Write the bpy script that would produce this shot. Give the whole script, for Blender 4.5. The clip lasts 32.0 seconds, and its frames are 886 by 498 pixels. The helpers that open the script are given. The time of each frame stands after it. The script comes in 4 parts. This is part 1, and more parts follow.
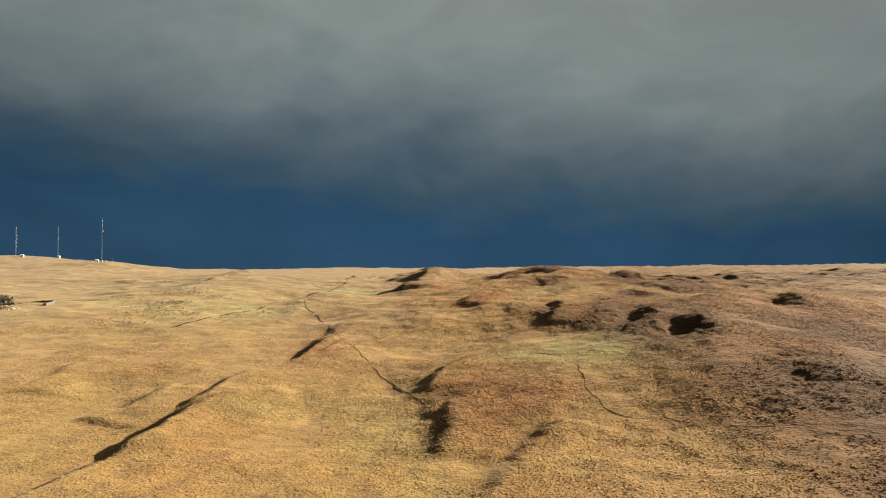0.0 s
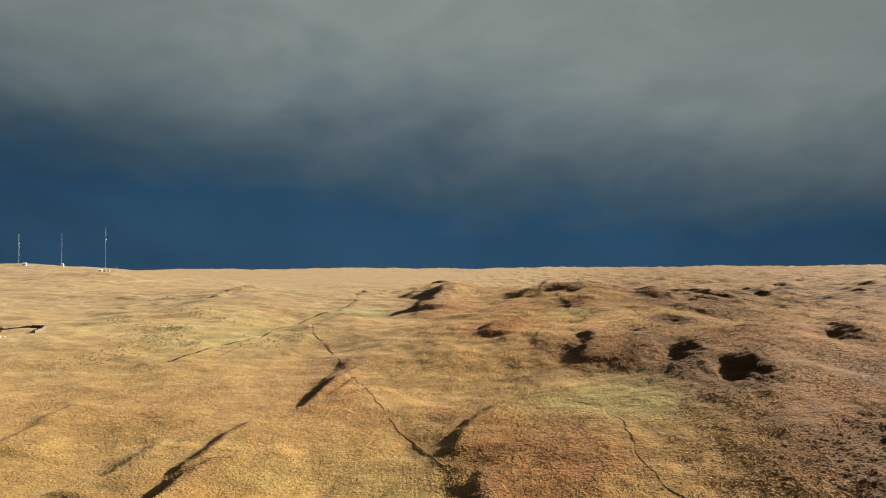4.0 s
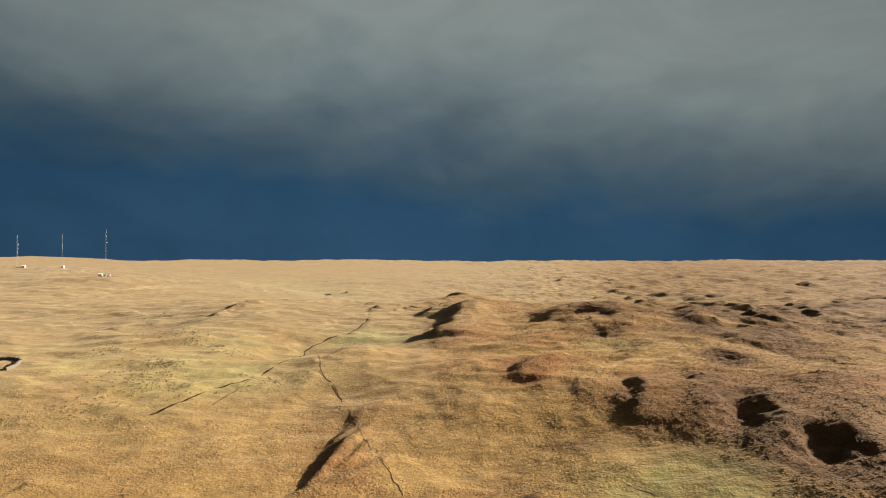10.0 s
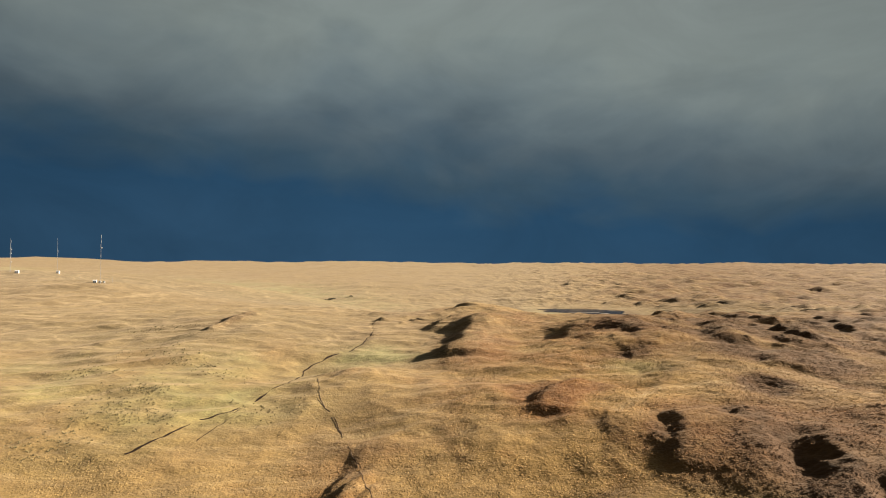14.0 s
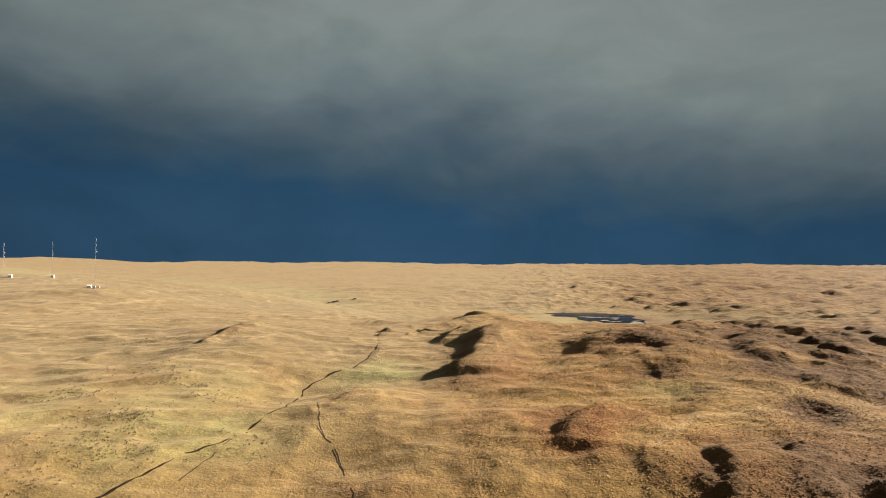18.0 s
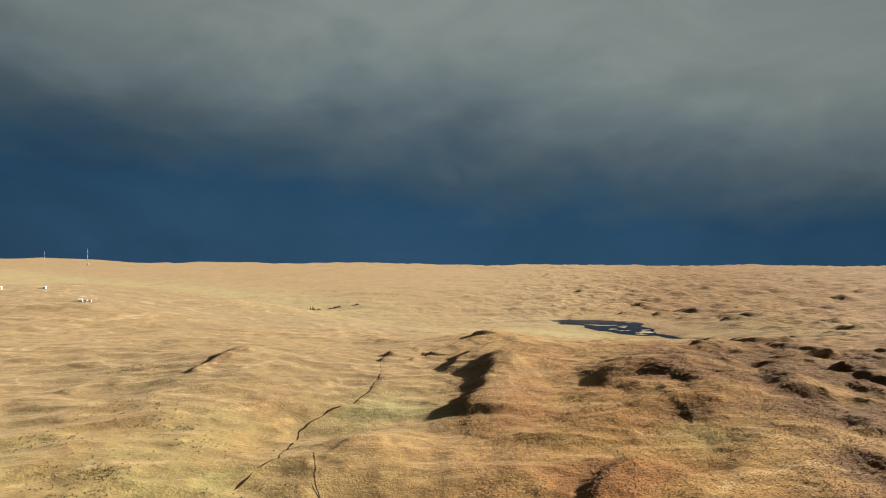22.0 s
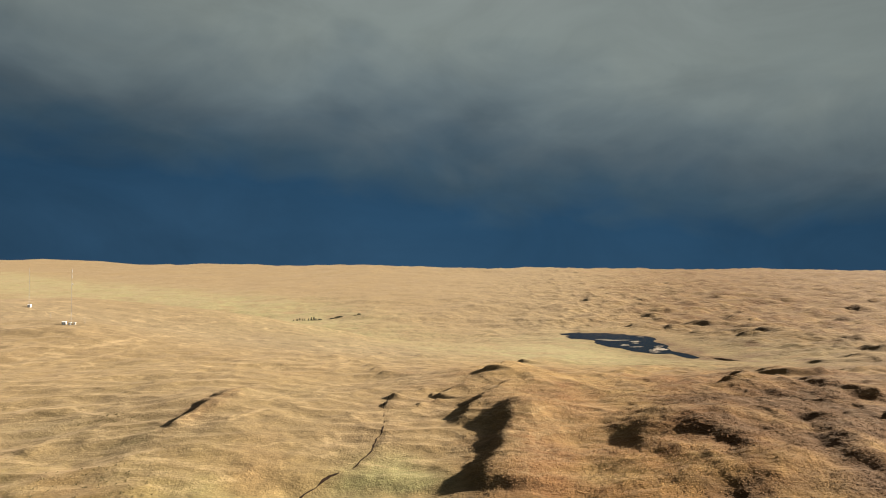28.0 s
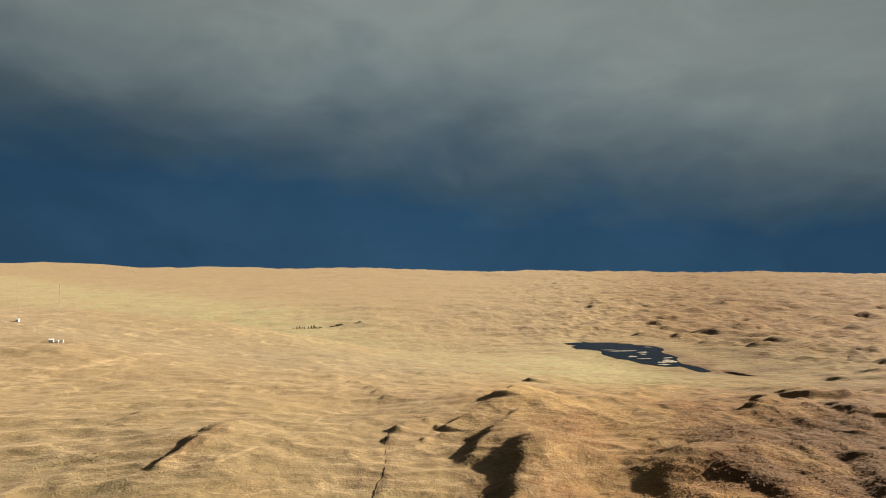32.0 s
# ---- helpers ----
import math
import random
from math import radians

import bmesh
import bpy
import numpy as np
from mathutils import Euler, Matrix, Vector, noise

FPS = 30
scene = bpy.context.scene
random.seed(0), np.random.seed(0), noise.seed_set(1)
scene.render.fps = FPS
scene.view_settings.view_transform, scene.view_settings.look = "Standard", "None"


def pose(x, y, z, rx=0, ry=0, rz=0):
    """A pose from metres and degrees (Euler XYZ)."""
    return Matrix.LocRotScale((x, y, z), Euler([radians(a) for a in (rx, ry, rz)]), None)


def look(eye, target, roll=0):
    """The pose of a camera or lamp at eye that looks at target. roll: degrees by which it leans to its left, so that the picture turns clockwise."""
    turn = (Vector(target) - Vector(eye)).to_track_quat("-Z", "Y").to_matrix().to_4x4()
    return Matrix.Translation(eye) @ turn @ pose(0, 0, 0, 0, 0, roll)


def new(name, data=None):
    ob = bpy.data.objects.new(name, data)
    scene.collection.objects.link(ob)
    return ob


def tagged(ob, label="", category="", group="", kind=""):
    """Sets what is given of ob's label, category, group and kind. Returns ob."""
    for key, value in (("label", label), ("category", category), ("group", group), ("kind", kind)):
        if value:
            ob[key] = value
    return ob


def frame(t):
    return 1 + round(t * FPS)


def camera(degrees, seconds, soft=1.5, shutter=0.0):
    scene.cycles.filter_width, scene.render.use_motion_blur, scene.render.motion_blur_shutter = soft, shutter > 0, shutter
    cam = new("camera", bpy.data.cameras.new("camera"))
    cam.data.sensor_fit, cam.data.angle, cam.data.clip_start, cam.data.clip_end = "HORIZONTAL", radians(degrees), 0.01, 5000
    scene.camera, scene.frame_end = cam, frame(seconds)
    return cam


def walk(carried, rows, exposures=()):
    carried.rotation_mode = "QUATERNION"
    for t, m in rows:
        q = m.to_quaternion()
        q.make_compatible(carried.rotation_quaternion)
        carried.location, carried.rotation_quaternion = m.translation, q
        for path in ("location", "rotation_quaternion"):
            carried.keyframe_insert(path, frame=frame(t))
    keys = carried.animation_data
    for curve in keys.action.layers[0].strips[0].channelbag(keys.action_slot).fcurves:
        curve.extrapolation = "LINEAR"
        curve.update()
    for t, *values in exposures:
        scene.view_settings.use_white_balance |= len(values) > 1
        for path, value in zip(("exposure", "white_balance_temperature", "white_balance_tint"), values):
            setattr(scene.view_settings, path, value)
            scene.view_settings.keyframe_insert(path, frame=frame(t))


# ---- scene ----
cam = camera(68.0, 32.0, soft=1.0)
PATH = [
    (0, (6.174, -11.491, 9.970), (6.368, -9.503, 10.060), -0.9),
    (1, (5.820, -6.170, 12.564), (6.007, -4.181, 12.655), -0.9),
    (2, (5.330, -1.038, 15.166), (5.510, 0.952, 15.258), -0.9),
    (3, (4.893, 4.123, 17.697), (5.066, 6.114, 17.789), -0.9),
    (4, (4.318, 9.103, 20.101), (4.485, 11.094, 20.188), -0.8),
    (4.5, (4.071, 11.630, 21.313), (4.234, 13.622, 21.397), -0.7),
    (6.5, (3.630, 21.999, 25.721), (3.779, 23.992, 25.779), -0.7),
    (7, (3.370, 24.321, 27.236), (3.516, 26.315, 27.291), -0.7),
    (8, (2.877, 29.200, 29.800), (3.018, 31.194, 29.855), -0.6),
    (9, (2.505, 34.312, 31.982), (2.642, 36.307, 32.038), -0.5),
    (10, (2.261, 39.647, 34.220), (2.395, 41.642, 34.278), -0.4),
    (11, (1.992, 44.899, 36.825), (2.123, 46.894, 36.882), -0.4),
    (12, (1.884, 50.410, 38.603), (2.011, 52.405, 38.661), -0.3),
    (13, (1.885, 56.048, 38.884), (2.007, 58.044, 38.944), -0.2),
    (14, (1.598, 61.230, 39.051), (1.717, 63.225, 39.113), -0.2),
    (14.5, (1.355, 63.717, 39.164), (1.472, 65.713, 39.226), -0.2),
    (16.5, (0.615, 73.946, 39.907), (0.726, 75.942, 39.972), -0.2),
    (17, (0.473, 76.547, 40.722), (0.582, 78.543, 40.786), -0.1),
    (18, (0.060, 81.657, 42.886), (0.167, 83.653, 42.949), -0.1),
    (19, (-0.281, 86.658, 45.340), (-0.174, 88.654, 45.402), -0.1),
    (20, (-0.521, 91.534, 47.760), (-0.416, 93.531, 47.821), -0.1),
    (21, (-0.693, 96.459, 50.411), (-0.591, 98.456, 50.472), -0.1),
    (22, (-0.988, 101.712, 52.979), (-0.888, 103.709, 53.040), -0.1),
    (23, (-1.455, 106.902, 55.504), (-1.356, 108.898, 55.566), -0.1),
    (24, (-1.692, 111.989, 57.952), (-1.595, 113.986, 58.014), -0.0),
    (25, (-1.877, 116.949, 60.306), (-1.782, 118.946, 60.368), 0.0),
    (25.5, (-2.094, 119.196, 61.493), (-1.999, 121.193, 61.556), 0.0),
    (27.5, (-2.719, 129.288, 66.484), (-2.627, 131.285, 66.547), 0.1),
    (28, (-2.845, 131.706, 67.615), (-2.753, 133.703, 67.678), 0.1),
    (29, (-3.144, 136.471, 69.835), (-3.054, 138.468, 69.898), 0.1),
    (30, (-3.311, 141.422, 71.959), (-3.223, 143.419, 72.024), 0.1),
    (31, (-3.450, 146.507, 74.190), (-3.362, 148.504, 74.257), 0.1),
    (32, (-3.734, 151.150, 76.613), (-3.646, 153.147, 76.681), 0.1),
]
walk(cam, [(t, look(eye, target, roll)) for t, eye, target, roll in PATH])

# ---- light: a low sun to the side, a rain bank ahead, clear sky behind ----
SUN_AZ, SUN_EL = 79.0, 20.5      # degrees to the right of +y, and above the horizon
scene.view_settings.exposure = 2.6


def ramp(nodes, stops, mode="LINEAR"):
    r = nodes.new("ShaderNodeValToRGB")
    r.color_ramp.interpolation = mode
    while len(r.color_ramp.elements) < len(stops):
        r.color_ramp.elements.new(0.5)
    for e, (at, c) in zip(r.color_ramp.elements, stops):
        e.position, e.color = at, (*c, 1) if len(c) == 3 else c
    return r


def math_node(nodes, links, op, a, b=None, clamp=False):
    n = nodes.new("ShaderNodeMath")
    n.operation, n.use_clamp = op, clamp
    for i, v in enumerate((a, b)):
        if v is None:
            continue
        if isinstance(v, (int, float)):
            n.inputs[i].default_value = v
        else:
            links.new(v, n.inputs[i])
    return n.outputs[0]


def mix_node(nodes, links, fac, a, b, blend="MIX"):
    n = nodes.new("ShaderNodeMix")
    n.data_type, n.blend_type = "RGBA", blend
    for i, v in ((0, fac), (6, a), (7, b)):
        if isinstance(v, (int, float)):
            n.inputs[i].default_value = v
        elif isinstance(v, tuple):
            n.inputs[i].default_value = (*v, 1)
        else:
            links.new(v, n.inputs[i])
    return n.outputs[2]


def noise_node(nodes, links, vec, scale, detail=4, rough=0.55, distort=0.0):
    n = nodes.new("ShaderNodeTexNoise")
    n.inputs["Scale"].default_value, n.inputs["Detail"].default_value = scale, detail
    n.inputs["Roughness"].default_value, n.inputs["Distortion"].default_value = rough, distort
    if vec is not None:
        links.new(vec, n.inputs["Vector"])
    return n.outputs["Fac"]


def make_world():
    w = bpy.data.worlds.new("storm_sky")
    scene.world = w
    w.use_nodes = True
    nodes, links = w.node_tree.nodes, w.node_tree.links
    nodes.clear()
    sky = nodes.new("ShaderNodeTexSky")
    sky.sky_type, sky.sun_disc = "NISHITA", False
    sky.sun_elevation, sky.sun_rotation = radians(SUN_EL), radians(SUN_AZ)
    clear = nodes.new("ShaderNodeBackground")
    clear.inputs["Strength"].default_value = 0.05
    links.new(sky.outputs[0], clear.inputs["Color"])

    co = nodes.new("ShaderNodeTexCoord")
    sep = nodes.new("ShaderNodeSeparateXYZ")
    links.new(co.outputs["Generated"], sep.inputs[0])
    squash = nodes.new("ShaderNodeMapping")
    squash.inputs["Scale"].default_value = (1.0, 1.0, 1.9)
    squash.inputs["Location"].default_value = (0.35, 0.0, 0.12)
    links.new(co.outputs["Generated"], squash.inputs["Vector"])
    big = noise_node(nodes, links, squash.outputs[0], 2.6, 3, 0.5, 0.3)
    mid = noise_node(nodes, links, squash.outputs[0], 7.0, 5, 0.5, 0.4)
    # height above the horizon, lifted towards +x and stirred by the cloud's own billows
    lift = math_node(nodes, links, "MULTIPLY", sep.outputs[0], 0.12)
    high = math_node(nodes, links, "ADD", sep.outputs[2], lift)
    stir = math_node(nodes, links, "MULTIPLY", math_node(nodes, links, "SUBTRACT", big, 0.5), 0.20)
    stir2 = math_node(nodes, links, "MULTIPLY", math_node(nodes, links, "SUBTRACT", mid, 0.5), 0.10)
    high = math_node(nodes, links, "ADD", math_node(nodes, links, "ADD", high, stir), stir2)
    k = 0.170
    bank = ramp(nodes, [(0.0, (0.024 * k, 0.066 * k, 0.122 * k)), (0.085, (0.020 * k, 0.060 * k, 0.114 * k)), (0.145, (0.040 * k, 0.076 * k, 0.110 * k)),
                        (0.20, (0.076 * k, 0.108 * k, 0.130 * k)), (0.26, (0.130 * k, 0.167 * k, 0.179 * k)), (0.34, (0.200 * k, 0.236 * k, 0.228 * k)),
                        (0.46, (0.215 * k, 0.245 * k, 0.235 * k)), (0.62, (0.20 * k, 0.185 * k, 0.15 * k)), (0.9, (0.19 * k, 0.165 * k, 0.125 * k))])
    links.new(high, bank.inputs[0])
    storm = nodes.new("ShaderNodeBackground")
    soft = noise_node(nodes, links, squash.outputs[0], 4.2, 6, 0.6, 0.8)
    tone = math_node(nodes, links, "ADD", math_node(nodes, links, "MULTIPLY", soft, 0.55), 0.80)
    # the bank thickens towards its western end
    off = math_node(nodes, links, "SUBTRACT", sep.outputs[0], 0.08)
    tone = math_node(nodes, links, "SUBTRACT", tone, math_node(nodes, links, "MULTIPLY", math_node(nodes, links, "MULTIPLY", off, off), 0.6))
    grey = nodes.new("ShaderNodeCombineColor")
    for i in range(3):
        links.new(tone, grey.inputs[i])
    links.new(mix_node(nodes, links, 1.0, bank.outputs[0], grey.outputs[0], "MULTIPLY"), storm.inputs["Color"])
    storm.inputs["Strength"].default_value = 1.0
    # the bank covers all but the clear strip from which the sun shines
    side = math_node(nodes, links, "SUBTRACT", math_node(nodes, links, "MULTIPLY", sep.outputs[1], 0.55), math_node(nodes, links, "MULTIPLY", sep.outputs[0], 0.83))
    ahead = nodes.new("ShaderNodeMapRange")
    ahead.inputs[1].default_value, ahead.inputs[2].default_value = -0.92, -0.5
    links.new(side, ahead.inputs[0])
    mix = nodes.new("ShaderNodeMixShader")
    out = nodes.new("ShaderNodeOutputWorld")
    links.new(ahead.outputs[0], mix.inputs[0])
    links.new(clear.outputs[0], mix.inputs[1])
    links.new(storm.outputs[0], mix.inputs[2])
    links.new(mix.outputs[0], out.inputs[0])


make_world()
sun = new("sun", bpy.data.lights.new("sun", "SUN"))
sun.data.energy, sun.data.angle, sun.data.color = 4.4, radians(1.6), (1.0, 0.85, 0.66)
_az, _el = radians(SUN_AZ), radians(SUN_EL)
sun.matrix_world = look((math.sin(_az) * math.cos(_el) * 500, math.cos(_az) * math.cos(_el) * 500, math.sin(_el) * 500), (0, 0, 0))

# ---- the lie of the land ----

def lattice_noise(x, y, seed):
    """Smooth gradient noise, about -0.7 to 0.7, one cell a unit."""
    xi, yi = np.floor(x).astype(np.int64), np.floor(y).astype(np.int64)
    fx, fy = x - xi, y - yi
    u, v = fx * fx * fx * (fx * (fx * 6 - 15) + 10), fy * fy * fy * (fy * (fy * 6 - 15) + 10)

    def corner(i, j):
        h = ((xi + i) * 374761393 + (yi + j) * 668265263 + seed * 974711) & 0x7FFFFFFF
        h = ((h ^ (h >> 13)) * 1274126177) & 0x7FFFFFFF
        a = (h ^ (h >> 16)) * (2 * math.pi / 0x7FFFFFFF)
        return np.cos(a) * (fx - i) + np.sin(a) * (fy - j)

    a, b, c, d = corner(0, 0), corner(1, 0), corner(0, 1), corner(1, 1)
    return (a + u * (b - a)) * (1 - v) + (c + u * (d - c)) * v


def fbm(x, y, size, octaves, seed, gain=0.5):
    out, amp = 0 * x, 1.0
    for n in range(octaves):
        out = out + amp * lattice_noise(x / size, y / size, seed + n)
        size, amp = size / 2.03, amp * gain
    return out


def step(a, b, x):
    t = np.clip((x - a) / (b - a), 0, 1)
    return t * t * (3 - 2 * t)


def mound(x, y, cx, cy, rx, ry, turn, h, p=2.0):
    """A knoll: half-widths rx, ry, turned by degrees; p over 2 gives a flatter top and steeper sides."""
    c, s = math.cos(radians(turn)), math.sin(radians(turn))
    u, v = ((x - cx) * c + (y - cy) * s) / rx, (-(x - cx) * s + (y - cy) * c) / ry
    return h * np.exp(-0.7 * (u * u + v * v) ** (p / 2))


def along(x, y, line):
    """Distance to a line of points, signed positive on its right, and how far along it the nearest place is (0 to 1)."""
    best, sign, at = np.full_like(x, 1e9), np.ones_like(x), np.zeros_like(x)
    n = len(line) - 1
    for i in range(n):
        (ax, ay), (bx, by) = line[i], line[i + 1]
        dx, dy = bx - ax, by - ay
        t = np.clip(((x - ax) * dx + (y - ay) * dy) / (dx * dx + dy * dy), 0, 1)
        ex, ey = x - ax - t * dx, y - ay - t * dy
        d = np.hypot(ex, ey)
        near = d < best
        best, sign, at = np.where(near, d, best), np.where(near, np.where(dy * ex - dx * ey >= 0, 1.0, -1.0), sign), np.where(near, (i + t) / n, at)
    return best, sign, at


def around(x, y, line, reach):
    """Which places lie within reach of the box about a line."""
    px, py = [p[0] for p in line], [p[1] for p in line]
    return np.nonzero((x > min(px) - reach) & (x < max(px) + reach) & (y > min(py) - reach) & (y < max(py) + reach))[0]


def bank(x, y, line, h, steep, fade):
    """A step in the ground: raised to the right of the line, falling off steeply to its left, easing away over fade metres."""
    near, out = around(x, y, line, 2.4 * fade + steep), np.zeros_like(x)
    d, sign, at = along(x[near], y[near], line)
    s = d * sign
    ends = step(0, 0.12, at) * step(0, 0.12, 1 - at)
    out[near] = h * ends * step(-steep, steep, s) * np.exp(-(np.maximum(s, 0) / fade) ** 2)
    return out


def gully(x, y, line, depth, width):
    near, out = around(x, y, line, 3 * width), np.zeros_like(x)
    d, _, at = along(x[near], y[near], line)
    uneven = np.clip(0.75 + 1.3 * fbm(x[near], y[near], 14, 2, 15), 0.1, 1.5)
    out[near] = -depth * uneven * np.exp(-(d / width) ** 2) * step(0, 0.06, at) * step(0, 0.06, 1 - at)
    return out


def profile(y):
    """The long section: a shallow near valley, the moor's crest, the bog basin, then the far moor rising to the skyline."""
    ys = (-900, 0, 80, 137, 190, 250, 310, 380, 450, 520, 600, 700, 900, 1050, 1250, 1500, 2000, 2600, 3400, 4300, 5200)
    zs = (-30, -24, -21, -17, -11, -3, 3, 9, 11, 8, 3, -7, -21, -26, -16, 4, 18, 33, 56, 78, 92)
    out = np.zeros_like(y)
    for off, w in ((-0.06, 0.25), (0.0, 0.5), (0.06, 0.25)):
        out += w * np.interp(y + off * (np.abs(y) + 120), ys, zs)
    return out


def shade(x, y, cx, cy, w, l, h, turn=0.0, fade=None):
    """A short bank: its steep face, 2w wide and about 2l long, looks away from the sun."""
    c, sn = math.cos(radians(turn)), math.sin(radians(turn))
    fade = fade or 4 * w
    if w > 1.5:
        w = max(w, 1.5 * h)
    reach = 2.6 * max(l, fade)
    near = np.nonzero((np.abs(x - cx) < reach) & (np.abs(y - cy) < reach))[0]
    out = np.zeros_like(x)
    dx, dy = x[near] - cx, y[near] - cy
    u, v = dx * c + dy * sn, -dx * sn + dy * c
    out[near] = h * step(-w, w, u) * np.exp(-(np.maximum(u - w, 0) / fade) ** 2) * np.exp(-((v / l) ** 2))
    return out


def bite(x, y, cx, cy, w, l, h, turn=0.0, fade=None):
    """A hollow scooped out of the ground, its steep wall on the sunward side, running out gently the other way."""
    c, sn = math.cos(radians(turn)), math.sin(radians(turn))
    fade = fade or 2.2 * w
    if w > 1.5:
        w = max(w, 1.3 * h)
    reach = 2.6 * max(l, fade + w)
    near = np.nonzero((np.abs(x - cx) < reach) & (np.abs(y - cy) < reach))[0]
    out = np.zeros_like(x)
    dx, dy = x[near] - cx, y[near] - cy
    u, v = dx * c + dy * sn, -dx * sn + dy * c
    u, v = u + 2.6 * fbm(x[near], y[near], 5, 2, 91), v + 3.0 * fbm(x[near], y[near], 7, 2, 93)
    out[near] = -h * (1 - step(-w, w, u)) * np.exp(-(np.maximum(-u - w, 0) / fade) ** 2) * np.exp(-((v / l) ** 2))
    return out


def wander(x, y):
    """Bends straight lines as weather and water do."""
    return x + 4.5 * fbm(x, y, 26, 2, 31) + 1.6 * fbm(x, y, 7, 2, 35), y + 4.5 * fbm(x, y, 26, 2, 41) + 1.6 * fbm(x, y, 7, 2, 45)


def landforms(x, y):
    """The banks, knolls, hollows and stream cuts of the near moor."""
    bx, by = x, y
    x, y = wander(x, y)
    x, y = bx + 0.3 * (x - bx), by + 0.3 * (y - by)
    z = 0 * x
    # the ridge below, with its scarped western edge, a second step inside it, a bowl on its back and ribs at its tip
    z += bank(x, y, ((-60, 66), (-54, 80), (-47, 96), (-42, 112), (-39.7, 126), (-38.3, 147), (-34.8, 161), (-30, 174), (-23, 180), (-14, 187), (-3, 198), (4, 205)), 1.7, 2.7, 36)
    z += bank(x, y, ((-46, 112), (-40, 126), (-37, 140), (-32, 149), (-25, 155), (-18, 160)), 1.1, 2.4, 12)
    z += bank(x, y, ((-22, 178), (-18.5, 188), (-15.5, 200), (-12.5, 214), (-10, 228), (-8, 238)), 0.6, 2.2, 12)
    for cx, cy, l, h in ((-17, 191, 6, 0.7), (-14.5, 198, 7, 0.8), (-12.5, 206, 7, 0.8), (-10, 199, 6, 0.6), (-9.5, 214, 7, 0.6), (-7, 207, 6, 0.5), (-14, 212, 5, 0.5)):
        z += shade(x, y, cx, cy, 1.0, l, h, -24, 2.2)
    z += mound(x, y, -12, 138, 9, 10, 20, -1.2) + shade(x, y, -8, 136, 2.0, 8, 0.5, -20, 8)
    # hollows west of it
    z += bank(x, y, ((-60, 138), (-57.5, 143), (-53.5, 148), (-50.5, 156), (-47, 166)), 1.0, 2.2, 16) + mound(x, y, -62, 160, 13, 12, 0, -1.3)
    z += bank(x, y, ((-84, 158), (-82.5, 165), (-80, 172), (-80, 182), (-76, 192)), 0.8, 2.0, 14)
    # the dome and the stream cuts round it
    z += mound(x, y, 40, 155, 23, 28, -8, 3.2, 2.4) + bank(x, y, ((17, 148), (19, 157), (24, 167), (29, 175), (36, 182)), 0.9, 2.0, 10)
    z += gully(x, y, ((5, 70), (8, 92), (12, 111), (15, 126), (14, 142), (9, 154), (4, 165)), 0.4, 3.4)
    z += bank(x, y, ((15, 108), (18, 118), (20, 126), (20, 134), (23, 142)), 0.7, 2.2, 9)
    z += bank(x, y, ((14, 74), (20, 88), (27, 101), (33, 110), (38, 117), (44, 124)), 1.25, 2.8, 20)
    z += 2.2 * step(50, 128, bx) * (1 - step(140, 200, by))
    # the spur to the east: its foot, two hollows bitten into its flank, and lesser ones
    z += bank(x, y, ((90, 172), (84, 188), (74, 202), (60, 214), (46, 226), (34, 242)), 1.2, 11, 40)
    z += bite(x, y, 95, 204, 4.6, 14, 3.7, -30, 5) + bite(x, y, 101, 180, 5.4, 13, 4.4, -30, 6)
    z += bite(x, y, 103, 126, 5, 12, 1.5, -10, 10)
    z += bank(x, y, ((61, 208), (65, 215), (69, 221), (72, 230), (73, 240)), 1.4, 2.8, 10) + bite(x, y, 71, 233, 1.6, 5, 0.4, -10)
    z += bank(x, y, ((37, 242), (40, 252), (46, 264), (52, 272), (58, 278)), 1.9, 3.6, 12) + shade(x, y, 62, 266, 3.0, 7, 0.5, -20) + shade(x, y, 53, 230, 2.4, 6, 0.6, 10)
    z += bite(x, y, 92, 234, 2.4, 5, 1.2, 0, 3) + bite(x, y, 55, 236, 1.8, 4, 0.4, 0, 3)
    # knolls on the moor beyond
    z += bite(x, y, 120, 267, 4.4, 9, 1.9, -12, 5) + bite(x, y, 88, 310, 3.2, 6, 1.0, 0, 4)
    z += bank(x, y, ((130, 286), (137, 299), (144, 308), (150, 318), (158, 328)), 2.7, 5.4, 18) + bite(x, y, 150, 300, 3.0, 7, 1.0, -10, 5)
    z += bite(x, y, 154, 214, 4.0, 10, 3.0, -20) + bite(x, y, 165, 232, 4.0, 9, 2.4, -30) + bite(x, y, 196, 250, 5, 12, 3.0) + bite(x, y, 160, 264, 4.0, 9, 1.8)
    z += bank(x, y, ((130, 322), (135, 336), (140, 350), (145, 364), (149, 378), (156, 392)), 3.1, 5.8, 22) + shade(x, y, 137, 377, 2.4, 6, 1.0, -40, 9)
    z += shade(x, y, 128, 366, 1.4, 5, 0.9, -50, 6) + bite(x, y, 146, 402, 2.6, 5, 2.0, 0, 4)
    z += bank(x, y, ((107, 316), (103, 326), (101, 338), (98, 352), (96, 366)), 1.6, 4.6, 16) + shade(x, y, 97, 330, 3.0, 8, 1.0, -10)
    z += shade(x, y, 74, 352, 3.0, 10, 0.7, -12) + shade(x, y, 105, 400, 2.6, 9, 0.55, -25, 12) + shade(x, y, 87, 322, 3.0, 8, 0.9, 0)
    z += bank(x, y, ((190, 358), (193, 374), (197, 392), (200, 412)), 3.2, 3.4, 20) + shade(x, y, 170, 348, 3, 7, 1.6) + shade(x, y, 232, 393, 4, 9, 2.4)
